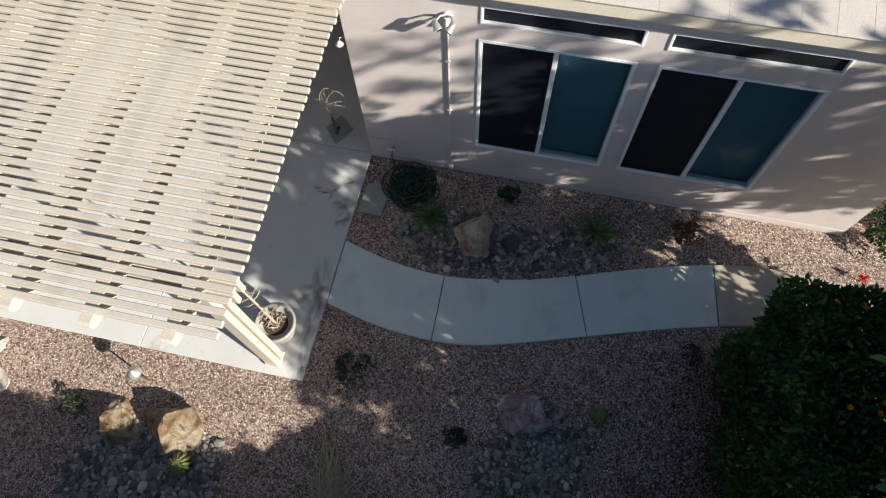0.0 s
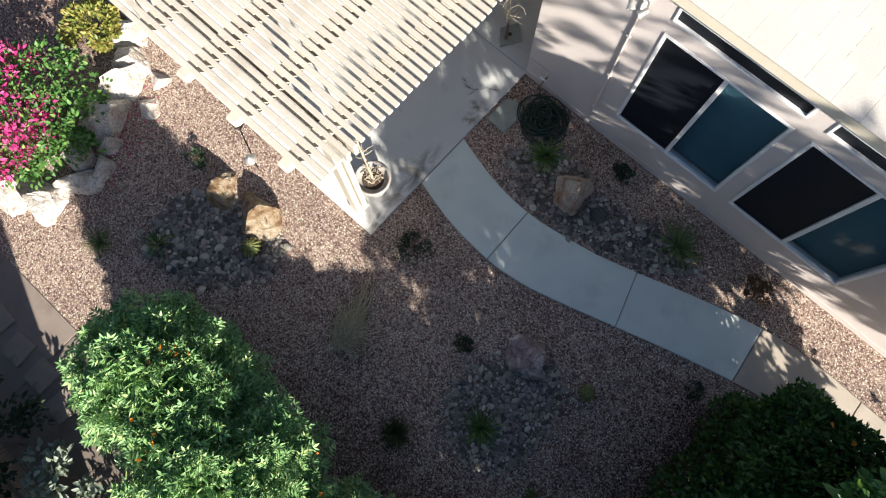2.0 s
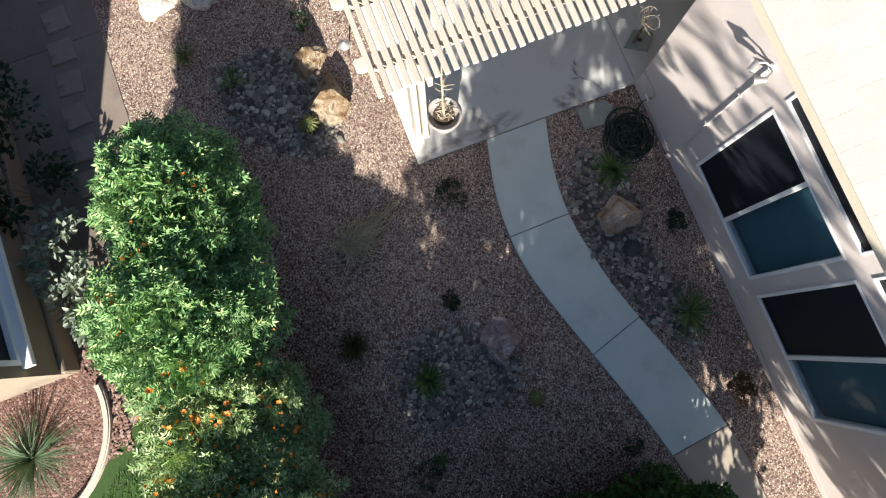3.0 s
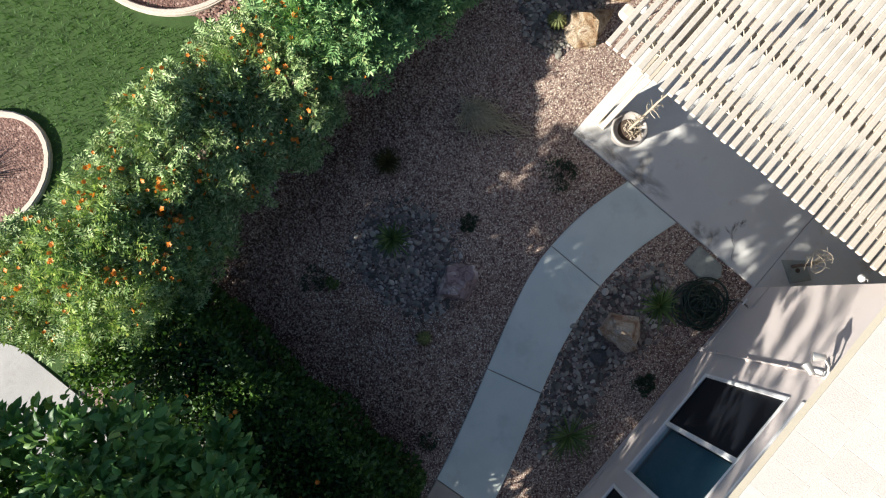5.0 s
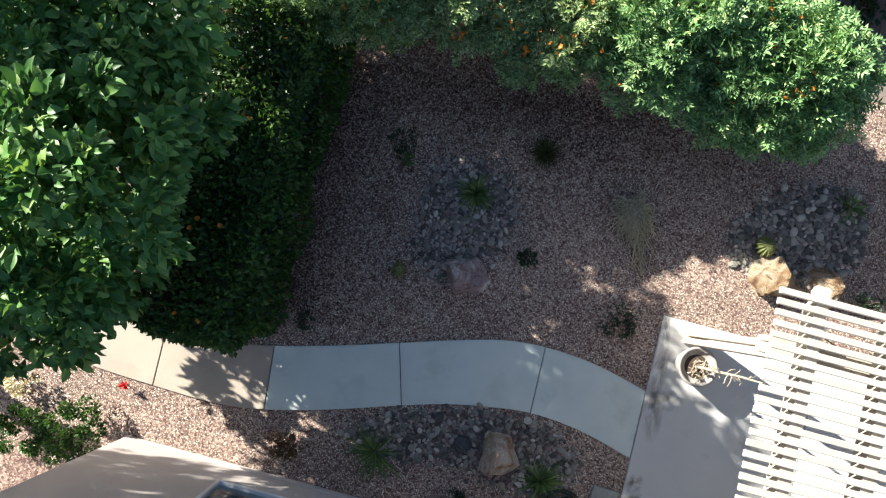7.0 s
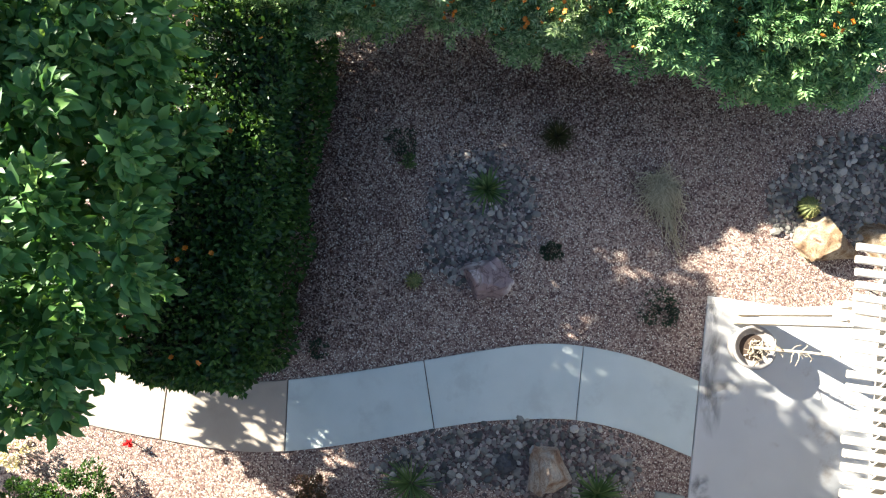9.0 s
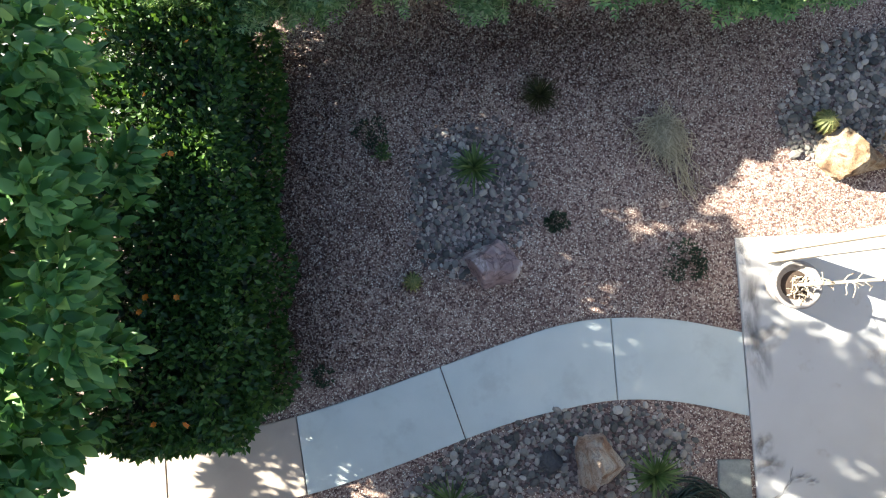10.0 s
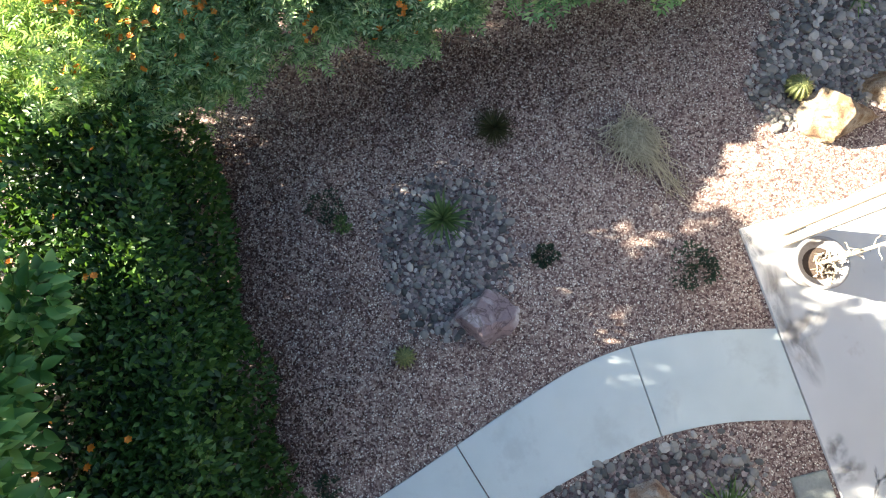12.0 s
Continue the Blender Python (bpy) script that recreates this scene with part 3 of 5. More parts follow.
# ---- covered recess ----
lampw = thing("wall_lamp", "white bell lamp on a gooseneck at the house corner", "wall lamp", (-0.005, 0.06, 2.3))
lampw.scale = (0.62, 0.62, 0.62)
v, f = tube([(0, 0, 0.0), (-0.05, -0.02, 0.12), (-0.11, -0.07, 0.14), (-0.13, -0.1, 0.06)], [0.01] * 4, 8)
part("gooseneck", np_mesh("gooseneck", v, f, True), STEEL, lampw)
part("shade", lathe([(0.02, 0.06), (0.035, 0.03), (0.07, 0.0), (0.08, -0.03), (0.065, -0.028)], 18), WHITE, lampw, smooth=True).matrix_basis = pose(-0.13, -0.1, 0.02)
ornament = thing("dried_plant", "tangle of pale dried stalks standing in the shaded corner", "dried plant", (-0.6, 0.22, 0))
v, f = tube([(0, 0, 0.0), (0.02, -0.03, 0.3), (0.01, -0.02, 0.5)], [0.028, 0.022, 0.018], 8)
part("stump", np_mesh("stump", v, f, True), BARK, ornament)
g = np.random.default_rng(19)
for i in range(22):
    q = np.array([0.13, -0.22, 0]) + np.array([*g.normal(0, 0.07, 2), 0])
    h = 0.9 + 0.35 * g.random()
    v, f = tube([(0, 0, 0.4), q * 0.35 + (0, 0, 0.4 + (h - 0.4) * 0.5), q * 0.8 + (*g.normal(0, 0.015, 2), h), q * 1.1 + (*g.normal(0, 0.03, 2), h + 0.1)], [0.0035, 0.003, 0.0025, 0.0015], 5)
    part("stalk", np_mesh("stalk", v, f, True), DRY, ornament)
for i in range(2):
    c, r, k = np.array([0.24, -0.32, 1.3]) + g.normal(0, 0.05, 3), 0.09 + 0.05 * g.random(), g.random() * 6.28
    pts = [c + np.array([r * 1.3 * math.cos(a + k), r * math.sin(a + k), 0.06 * math.sin(2 * a + i)]) for a in np.linspace(0, 5.2, 14)]
    v, f = tube(pts, [0.0028] * 13 + [0.0015], 5)
    part("curled_stem", np_mesh("curled_stem", v, f, True), DRY, ornament, "pale curled dry stem")
square = part("stepping_stone", prism([(-0.58, 0.05), (-0.79, 0.30), (-0.63, 0.56), (-0.39, 0.36)], 0.001, 0.05, 0.012), SLATE)
tagged(square, "square grey stone with a dark drain lying on the concrete", "stone")
part("drain", lathe([(0.035, 0.049), (0.035, 0.053), (0.02, 0.053)], 12), SOIL, square).location = (-0.6, 0.31, 0)

# ---- pergola ----
perg = thing("pergola", "cream lattice pergola with a patio post, standing over the concrete patio", "pergola")
Z_TOP, SLAT_H, SLAT_W, STEP = 3.05, 0.042, 0.062, 0.1016
P_E, P_W = 0.1, -7.6
RAFT_TOP = Z_TOP - SLAT_H
for k in range(11):
    x = -0.34 - 0.747 * k
    m = bmesh.new()
    # side profile with a rounded, stepped tail
    prof = [(-3.93, RAFT_TOP - 0.03), (-3.9, RAFT_TOP), (-0.06, RAFT_TOP), (-0.06, RAFT_TOP - 0.2), (-3.72, RAFT_TOP - 0.2), (-3.78, RAFT_TOP - 0.13), (-3.88, RAFT_TOP - 0.12), (-3.92, RAFT_TOP - 0.09)]
    a = [m.verts.new((x - 0.045, y, z)) for y, z in prof]
    b = [m.verts.new((x + 0.075, y, z)) for y, z in prof]
    m.faces.new(a)
    m.faces.new(b[::-1])
    for i in range(len(prof)):
        m.faces.new((a[i], b[i], b[(i + 1) % len(prof)], a[(i + 1) % len(prof)]))
    bmesh.ops.recalc_face_normals(m, faces=m.faces[:])
    bmesh.ops.bevel(m, geom=m.edges[:], offset=0.004, segments=1, affect="EDGES")
    part("rafter", m, CREAM, perg)
for y in (-3.375, -3.265):
    part("beam", box((P_W + 0.2, y, RAFT_TOP - 0.4), (0.0, y + 0.06, RAFT_TOP - 0.203), 0.008), CREAM, perg)
part("ledger", box((P_W, -0.058, RAFT_TOP - 0.19), (-0.004, -0.015, RAFT_TOP - 0.004), 0.004), CREAM, perg)
for x in (-0.43, -5.0):
    for y in (-3.385, -3.275):
        post = part("post", box((x - 0.085, y, 0.012), (x + 0.085, y + 0.08, RAFT_TOP - 0.402), 0.008), CREAM, perg)
    part("post_base", box((x - 0.105, -3.395, 0.001), (x + 0.105, -3.185, 0.06), 0.01), CREAM, post)
y = -3.79
me = None
while y < -0.03:
    if me is None:
        b = box((P_W, -SLAT_W / 2, 0), (P_E, SLAT_W / 2, SLAT_H), 0.006)
        me = bpy.data.meshes.new("slat")
        b.to_mesh(me)
        b.free()
    s = part("slat", me, CREAM, perg)
    s.location = (rng.normal(0, 0.008), y, RAFT_TOP + 0.001)
    y += STEP

# ---- planted pot ----
pot = thing("planted_pot", "round grey pot holding a dead white-stalked plant, on the patio", "plant pot", (-0.45, -2.92, 0))
pot_body = part("pot_body", lathe([(0.15, 0), (0.17, 0.02), (0.22, 0.2), (0.245, 0.36), (0.265, 0.37), (0.265, 0.41), (0.23, 0.41), (0.22, 0.34)], 32), POT, pot, smooth=True)
part("soil", lathe([(0.05, 0.3), (0.222, 0.33), (0.1, 0.35)], 24), SOIL, pot_body, "dark dry potting soil")
v, f = tube([(0.0, 0.0, 0.33), (-0.02, 0.0, 0.9), (-0.05, -0.01, 1.5), (-0.06, 0, 1.95)], [0.022, 0.018, 0.014, 0.01], 7)
part("stalk", np_mesh("stalk", v, f, True), DRY, pot, "bleached bare stalk")
pieces = []
for i in range(46):
    a = rng.random() * 6.28
    q = np.array([math.cos(a), math.sin(a), 0]) * 0.12 * rng.random() ** 0.6 + np.array([-0.03, 0.03, 0.345 + 0.06 * rng.random()])
    e = rng.normal(0, 0.05, 3)
    e[2] = abs(e[2]) * 0.8
    w = rng.normal(0, 0.03, 3)
    pieces.append(tube([q, q + e * 0.5 + w, q + e + w * 0.4 + (0, 0, 0.01)], [0.007, 0.008, 0.003], 4))
for i in range(26):
    z = 0.5 + 1.2 * rng.random() ** 1.5
    a = rng.random() * 6.28
    q = np.array([math.cos(a), math.sin(a), 0.35]) * 0.12 * (0.3 + rng.random())
    s = np.array([-0.02, 0, z])
    pieces.append(tube([s, s + q * 0.5 + rng.normal(0, 0.015, 3), s + q * 0.8 + rng.normal(0, 0.02, 3), s + q + np.array((0, 0, -0.04))], [0.006, 0.006, 0.005, 0.003], 4))
v, f = join_arrays(pieces)
part("dry_leaves", np_mesh("dry_leaves", v, f), DRY, pot, "curled bleached leaves")

# ---- path light ----
pl = thing("path_light", "bronze path light with a domed hood, standing in the gravel", "path light", (-1.96, -3.89, GZ))
v, f = tube([(0, 0, 0), (0, 0, 0.25), (0, 0, 0.44)], [0.012] * 3, 10)
part("stem", np_mesh("stem", v, f, True), BRONZE, pl)
part("hood", lathe([(0.09, 0.41), (0.092, 0.42), (0.06, 0.47), (0.02, 0.495), (0.008, 0.51)], 22), STEEL, pl, smooth=True)

# ---- boulders ----


def boulder(name, at, size, seed, material, label, turn=0.0, cuts=8, depth=0.3, group=""):
    """A broken rock: a ball cut by slanting planes, then roughened."""
    g = np.random.default_rng(seed)
    bm = bmesh.new()
    bmesh.ops.create_icosphere(bm, subdivisions=4, radius=1)
    planes = []
    for _ in range(cuts):
        d = Vector(g.normal(0, 1, 3))
        d.z = abs(d.z) * 0.9 + 0.05
        planes.append((d.normalized(), depth + 0.4 * g.random()))
    off = Vector(g.random(3) * 20)
    for v in bm.verts:
        p = v.co.copy()
        for d, h in planes:
            k = p.dot(d) - h
            if k > 0:
                p -= d * k
        p *= 1.22 + 0.12 * noise.noise(p * 1.5 + off) - 0.12 * max(0, 0.12 - abs(noise.noise(p * 2.6 + off))) / 0.12 + 0.085 * noise.noise(p * 4 + off) + 0.035 * noise.noise(p * 11 + off)
        v.co = Vector((p.x * size[0], p.y * size[1], max(p.z, -0.45) * size[2]))
    ob = part(name, bm, material)
    ob.matrix_basis = pose(*at, 0, 0, turn)
    return tagged(ob, label, "boulder" if size[0] > 0.2 else "stone", group or "garden boulders")


boulder("boulder", (2.86, -3.30, GZ + 0.10), (0.285, 0.28, 0.3), 23, PURPLE_ROCK, "mauve-grey quartzite boulder beside river stones", 10, 9, 0.5)
boulder("boulder", (1.80, -0.99, GZ + 0.08), (0.42, 0.39, 0.48), 12, CREAM_ROCK, "rust and cream sandstone boulder beside river stones", 40)
boulder("boulder", (-2.12, -4.45, GZ + 0.08), (0.24, 0.43, 0.5), 21, GOLD_ROCK, "upright golden sandstone boulder at the river stones", 20)
boulder("boulder", (-1.57, -4.33, GZ + 0.06), (0.47, 0.31, 0.35), 35, GOLD_ROCK, "low golden sandstone boulder at the river stones", -20)
boulder("dark_cobble", (2.26, -1.06, GZ + 0.03), (0.13, 0.11, 0.11), 41, COBBLE, "dark rounded cobble among river stones", 0, 3)

# ---- small plants ----


def blades(n, length, width, lift, droop, seed, flat=0.0):
    """Strap leaves that rise from one crown and arch over."""
    g = np.random.default_rng(seed)
    V, F = [], []
    for _ in range(n):
        a = g.random() * 6.283
        L = length * (0.55 + 0.45 * g.random())
        e = lift + (1.35 - lift) * g.random() ** 1.6
        w = width * (0.7 + 0.5 * g.random())
        side = np.array([-math.sin(a), math.cos(a), 0])
        out = np.array([math.cos(a), math.sin(a), 0])
        b = len(V)
        for s, k in ((0, 0.7), (0.35, 1.0), (0.7, 0.75)):
            p = out * L * s * math.cos(e) + np.array([0, 0, L * (s * math.sin(e) - droop * s * s)])
            p[2] = max(p[2], 0.01)
            V += [p - side * w * k / 2, p + side * w * k / 2]
        p = out * L * math.cos(e) + np.array([0, 0, max(0.01, L * (math.sin(e) - droop))])
        V.append(p)
        F += [(b, b + 1, b + 3), (b, b + 3, b + 2), (b + 2, b + 3, b + 5), (b + 2, b + 5, b + 4), (b + 4, b + 5, b + 6)]
    return np.array(V), np.array(F)


def tuft(name, at, label, category, material, n=70, length=0.4, width=0.018, lift=0.35, droop=0.25, seed=1):
    t = thing(name, label, category, (*at, GZ), name.replace("_", " ") + "s")
    v, f = blades(n, length, width, lift, droop, seed)
    part("leaves", np_mesh("leaves", v, f), material, t)
    v, f = tube([(0, 0, -0.03), (0, 0, 0.02), (0, 0, 0.05)], [0.04, 0.045, 0.02], 8)
    part("root_crown", np_mesh("root_crown", v, f), BARK, t)
    return t


tuft("strap_leaf_plant", (1.12, -0.86), "green strap-leaved plant with arching leaves in gravel", "plant", TUFT_LEAF, 130, 0.46, 0.026, 0.2, 0.3, 2)
tuft("strap_leaf_plant", (3.42, -0.66), "green strap-leaved plant with arching leaves in gravel", "plant", TUFT_LEAF, 110, 0.56, 0.016, 0.15, 0.3, 3)
tuft("strap_leaf_plant", (2.98, -4.47), "bright green strap-leaved plant among river stones", "plant", TUFT_LEAF, 150, 0.4, 0.026, 0.2, 0.3, 4)
tuft("grass_clump", (2.16, -5.30), "dark green fine-leaved grass clump in gravel", "grass clump", OLIVE_LEAF, 420, 0.36, 0.006, 0.3, 0.3, 5)
tuft("strap_leaf_plant", (-2.24, -5.68), "green spiky plant among river stones", "plant", TUFT_LEAF, 60, 0.36, 0.02, 0.3, 0.25, 6)
tuft("grass_clump", (-2.88, -6.22), "dark green grass clump in sunlit gravel", "grass clump", TUFT_LEAF, 110, 0.4, 0.008, 0.4, 0.25, 7)
straw = thing("ornamental_grass", "straw-coloured ornamental grass leaning over gravel", "ornamental grass", (0.80, -4.86, GZ))
g = np.random.default_rng(77)
pieces = []
for i in range(560):
    kind = 0 if i < 34 else 1 if i < 250 else 2
    a = radians(112) + g.normal(0, (0.08, 0.36, 1.0)[kind])
    L = ((0.65, 0.26, 0.12)[kind] + (0.4, 0.26, 0.2)[kind] * g.random())
    o = np.array([math.cos(a), math.sin(a), 0])
    s = np.array([-o[1], o[0], 0]) * g.normal(0, 0.06)
    r = np.array([g.normal(0, 0.05), g.normal(0, 0.06), 0.02])
    h = 0.05 + 0.13 * g.random()
    pieces.append(tube([r, r + o * L * 0.35 + s + (0, 0, h), r + o * L * 0.75 - s * 0.6 + (0, 0, h * 0.7), r + o * L + s * 0.8 + (g.normal(0, 0.03), 0, 0.0)], [0.0042, 0.0045, 0.0042, 0.002], 3))
v, f = join_arrays(pieces)
part("leaves", np_mesh("leaves", v, f), STRAW, straw)
v, f = tube([(0, 0, -0.03), (0, 0, 0.02), (0, 0, 0.06)], [0.06, 0.06, 0.03], 8)
part("root_crown", np_mesh("root_crown", v, f), BARK, straw)


def bushlet(name, at, r, label, material, n=260, leaf=0.05, seed=1, h=0.8, tmpl=LEAF_SMALL):
    t = thing(name, label, "shrub", (*at, GZ), name.replace("_", " ") + "s")
    a, o, c = clumps((0, 0, r * h * 0.45), (r * 0.8, r * 0.8, r * h * 0.6), 16, r * 0.3, n // 16, -0.2)
    v, f = scatter(tmpl, a, o, leaf * (0.7 + 0.6 * rng.random(len(a))))
    part("foliage", np_mesh("foliage", v, f), material, t)
    tips = np.array([q for q in c[:6]])
    v, f = limbs((0, 0, -0.03), tips, 0.012, 0.2)
    part("branchwork", np_mesh("branchwork", v, f), BARK, t, kind="stuff")
    return t


bushlet("small_shrub", (2.06, -3.80), 0.15, "small round dark green shrub in gravel", DARK_LEAF, 700, 0.028)
bushlet("small_shrub", (0.62, -3.25), 0.27, "sparse green shrub with reddish twigs in gravel", DARK_LEAF, 700, 0.035, 1, 0.6)
bushlet("small_shrub", (4.18, -4.93), 0.22, "dark low shrub in shaded gravel", DARK_LEAF, 420, 0.03)
bushlet("small_shrub", (2.17, -0.36), 0.2, "dark low shrub against the house wall", DARK_LEAF, 850, 0.032)
bushlet("small_shrub", (4.66, -0.47), 0.24, "russet low shrub against the house wall", RED_LEAF, 800, 0.035)
bushlet("small_shrub", (4.82, -2.14), 0.12, "tiny dark shrub beside the path", DARK_LEAF, 160, 0.04)
bushlet("small_shrub", (-2.74, -4.40), 0.2, "dark low shrub beside the boulders", DARK_LEAF, 520, 0.034)
bushlet("corner_shrub", (7.35, 0.1), 0.5, "low green shrub at the corner of the house", HEDGE_LEAF, 2600, 0.05)
bushlet("corner_shrub", (8.0, 0.25), 0.45, "low green shrub at the corner of the house", HEDGE_LEAF, 2400, 0.05)
bushlet("corner_shrub", (8.3, -0.35), 0.25, "small pale yellow-green plant in gravel", STRAW, 260, 0.06)
bushlet("small_shrub", (4.05, -4.70), 0.1, "tiny bright green seedling in gravel", TUFT_LEAF, 120, 0.05)


def cactus(at, r):
    t = thing("barrel_cactus", "small yellow-spined barrel cactus in gravel", "cactus", (*at, GZ), "barrel cacti")
    bm = bmesh.new()
    n, m = 84, 12
    rings = []
    for j in range(m + 1):
        q = math.pi * (0.06 + 0.72 * j / m)
        rings.append([bm.verts.new((r * math.sin(q) * (1 + 0.14 * math.cos(14 * 2 * math.pi * k / n)) * math.cos(2 * math.pi * k / n), r * math.sin(q) * (1 + 0.14 * math.cos(14 * 2 * math.pi * k / n)) * math.sin(2 * math.pi * k / n), r * 0.75 + r * 0.85 * math.cos(q))) for k in range(n)])
    bm.faces.new(rings[0])
    for a, b in zip(rings, rings[1:]):
        for k in range(n):
            bm.faces.new((a[k], b[k], b[(k + 1) % n], a[(k + 1) % n]))
    bmesh.ops.recalc_face_normals(bm, faces=bm.faces[:])
    part("body", bm, CACTUS, t, smooth=True)
    # spines stand in rows along the ribs
    a, q = np.meshgrid(np.arange(14) * 2 * math.pi / 14, math.pi * np.linspace(0.08, 0.62, 9))
    a, q = np.repeat(a.ravel(), 3), np.repeat(q.ravel(), 3)
    d = np.stack([np.sin(q) * np.cos(a), np.sin(q) * np.sin(a), np.cos(q)], 1)
    at2 = d * r * np.array([1.12, 1.12, 0.86]) + np.array([0, 0, r * 0.75])
    v, f = scatter((np.array([(-0.06, 0, 0), (0.06, 0, 0), (0, 1, 0)]), np.array([(0, 1, 2)])), at2, d, 0.026, 0.6)
    part("spine_cover", np_mesh("spine_cover", v, f), SPINE, t, kind="stuff")
    return t


cactus((3.75, -3.16), 0.10)
cactus((-1.14, -4.80), 0.13)
fl = thing("red_flower", "small red flower standing in the gravel beside the path", "flower", (6.95, -0.66, GZ))
v, f = blades(14, 0.09, 0.035, 0.2, 0.1, 5)
part("petals", np_mesh("petals", v + np.array([0, 0, 0.1]), f), RED, fl)
v, f = tube([(0, 0, 0), (0, 0, 0.06), (0, 0, 0.12)], [0.006] * 3, 5)
part("stem", np_mesh("stem", v, f), DARK_LEAF, fl)

# ---- large plants ----


FLOWERS = []
for n_pet in (5, 6, 7):
    V, F = [(0, 0, 0)], []
    for k in range(n_pet):
        a, w = 2 * math.pi * k / n_pet, math.pi / n_pet
        b = len(V)
        V += [(0.7 * math.cos(a - w), 0.7 * math.sin(a - w), 0.5), (math.cos(a), math.sin(a), 0.3 + 0.25 * (k % 2)), (0.7 * math.cos(a + w), 0.7 * math.sin(a + w), 0.5)]
        F += [(0, b, b + 1), (0, b + 1, b + 2)]
    FLOWERS.append(np_mesh("flower", np.array(V) * 0.045, np.array(F)))


def big_plant(name, label, category, base, crowns, leaf_tmpl, leaf_mat, leaf_size, jitter, trunk_r, flowers=0, flower_mat=None, fork=0.45, inner=()):
    """A tree or shrub: trunk with limbs, a crown of many leaves on uneven lumps, and flowers."""
    t = thing(name, label, category, (0, 0, 0), "row of flowering shrubs" if name == "flowering_shrub" else "")
    pieces, tips = [], []
    heads = []
    for centre, radii, count, lump, per, low in crowns:
        a, o, c = clumps(centre, radii, count, lump, per, low)
        keep = a[:, 2] > 0.05
        a, o = a[keep], o[keep]
        pieces.append(scatter(leaf_tmpl, a, o, leaf_size * (0.65 + 0.6 * rng.random(len(a))), jitter))
        tips += list(c[:: max(1, len(c) // 14)])
        heads.append(c)
    for c, r, n in inner:
        d = rng.normal(0, 1, (n, 3))
        d *= (rng.random((n, 1)) ** 0.5) / np.linalg.norm(d, axis=1, keepdims=True)
        pieces.append(scatter(leaf_tmpl, np.array(c) + d * np.array(r), d + (0, 0, 0.2), leaf_size * (0.8 + 0.5 * rng.random(n)), jitter))
    v, f = join_arrays(pieces)
    part("crown", np_mesh("crown", v, f), leaf_mat, t)
    wood = []
    for b in (base if isinstance(base[0], (tuple, list)) else [base]):
        near = sorted(tips, key=lambda q: (q[0] - b[0]) ** 2 + (q[1] - b[1]) ** 2)[:14]
        wood.append(limbs(b, near, trunk_r, fork))
    v, f = join_arrays(wood)
    part("trunk", np_mesh("trunk", v, f, True), BARK, t)
    if flowers:
        c = np.concatenate(heads)
        pick = rng.integers(0, len(c), max(6, flowers // 6))
        c = c[pick[rng.integers(0, len(pick), flowers)]] + rng.normal(0, 0.1, (flowers, 3)) + np.array([0, 0, 0.2])
        for q in c:
            o = part("flower", FLOWERS[int(rng.integers(0, 3))], flower_mat, t)
            o.matrix_basis = pose(*q, rng.normal(0, 35), rng.normal(0, 35), rng.random() * 360) @ Matrix.Scale(0.4 + 0.45 * rng.random(), 4)
    return t


big_plant("shade_tree", "broad-leaved dark green tree with large glossy leaves", "tree", (7.3, -3.6, GZ),
          [((7.3, -3.35, 3.05), (1.8, 1.85, 1.4), 112, 0.25, 50, -0.5), ((6.3, -3.05, 3.5), (0.78, 1.12, 1.02), 36, 0.24, 50, -0.4), ((8.3, -2.9, 2.7), (1.65, 1.45, 1.45), 66, 0.3, 50, -0.3), ((8.05, -1.85, 1.95), (0.5, 0.5, 0.45), 38, 0.22, 36, -0.9), ((8.3, -2.2, 1.5), (0.4, 0.45, 0.3), 20, 0.2, 30, -0.9), ((7.2, -4.5, 3.35), (0.8, 0.55, 0.65), 30, 0.26, 36, -0.6), ((6.3, -4.6, 3.4), (0.6, 0.6, 0.6), 50, 0.24, 34, -0.8), ((7.15, -4.2, 3.3), (0.8, 0.65, 0.75), 34, 0.26, 36, -0.6), ((6.65, -2.0, 3.2), (0.65, 0.65, 0.75), 40, 0.24, 36, -0.7),
           # high and far lobes are unseen, added to shade the wall, patio and gravel
           ((7.6, -2.15, 4.3), (0.55, 0.5, 0.75), 20, 0.18, 18, -0.9), ((7.7, -4.6, 4.5), (0.45, 1.05, 0.38), 36, 0.18, 18, -0.95), ((8.25, -5.1, 5.05), (0.5, 0.95, 0.36), 40, 0.17, 18, -0.95),
           ((8.4, -6.35, 3.95), (0.7, 0.5, 0.4), 58, 0.2, 26, -0.9), ((6.95, -5.3, 3.15), (0.5, 0.42, 0.5), 34, 0.24, 36, -0.8)],
          LEAF_BROAD, TREE_LEAF, 0.126, 0.5, 0.13, inner=[((7.3, -3.4, 2.6), (1.4, 1.4, 0.85), 4200)])

# clipped hedge on the east side of the gravel
hedge = thing("clipped_hedge", "dense dark green clipped hedge beside the gravel garden", "hedge")
pieces = []
N = 24000
p = rng.random((N, 3))
side = rng.random(N)
X0, X1, Y0, Y1, H = 5.2, 6.7, -6.0, -1.8, 1.97
at = np.empty((N, 3))
out = np.zeros((N, 3))
k = side < 0.5
at[k] = np.stack([X0 + p[k, 0] * (X1 - X0), Y0 + p[k, 1] * (Y1 - Y0), H - 0.25 * p[k, 2] ** 2], 1)
out[k] = (0, 0, 1)
k = (side >= 0.5) & (side < 0.8)
at[k] = np.stack([X0 + 0.22 * p[k, 0] ** 2, Y0 + p[k, 1] * (Y1 - Y0), p[k, 2] * H], 1)
out[k] = (-1, 0, 0.5)
k = side >= 0.8
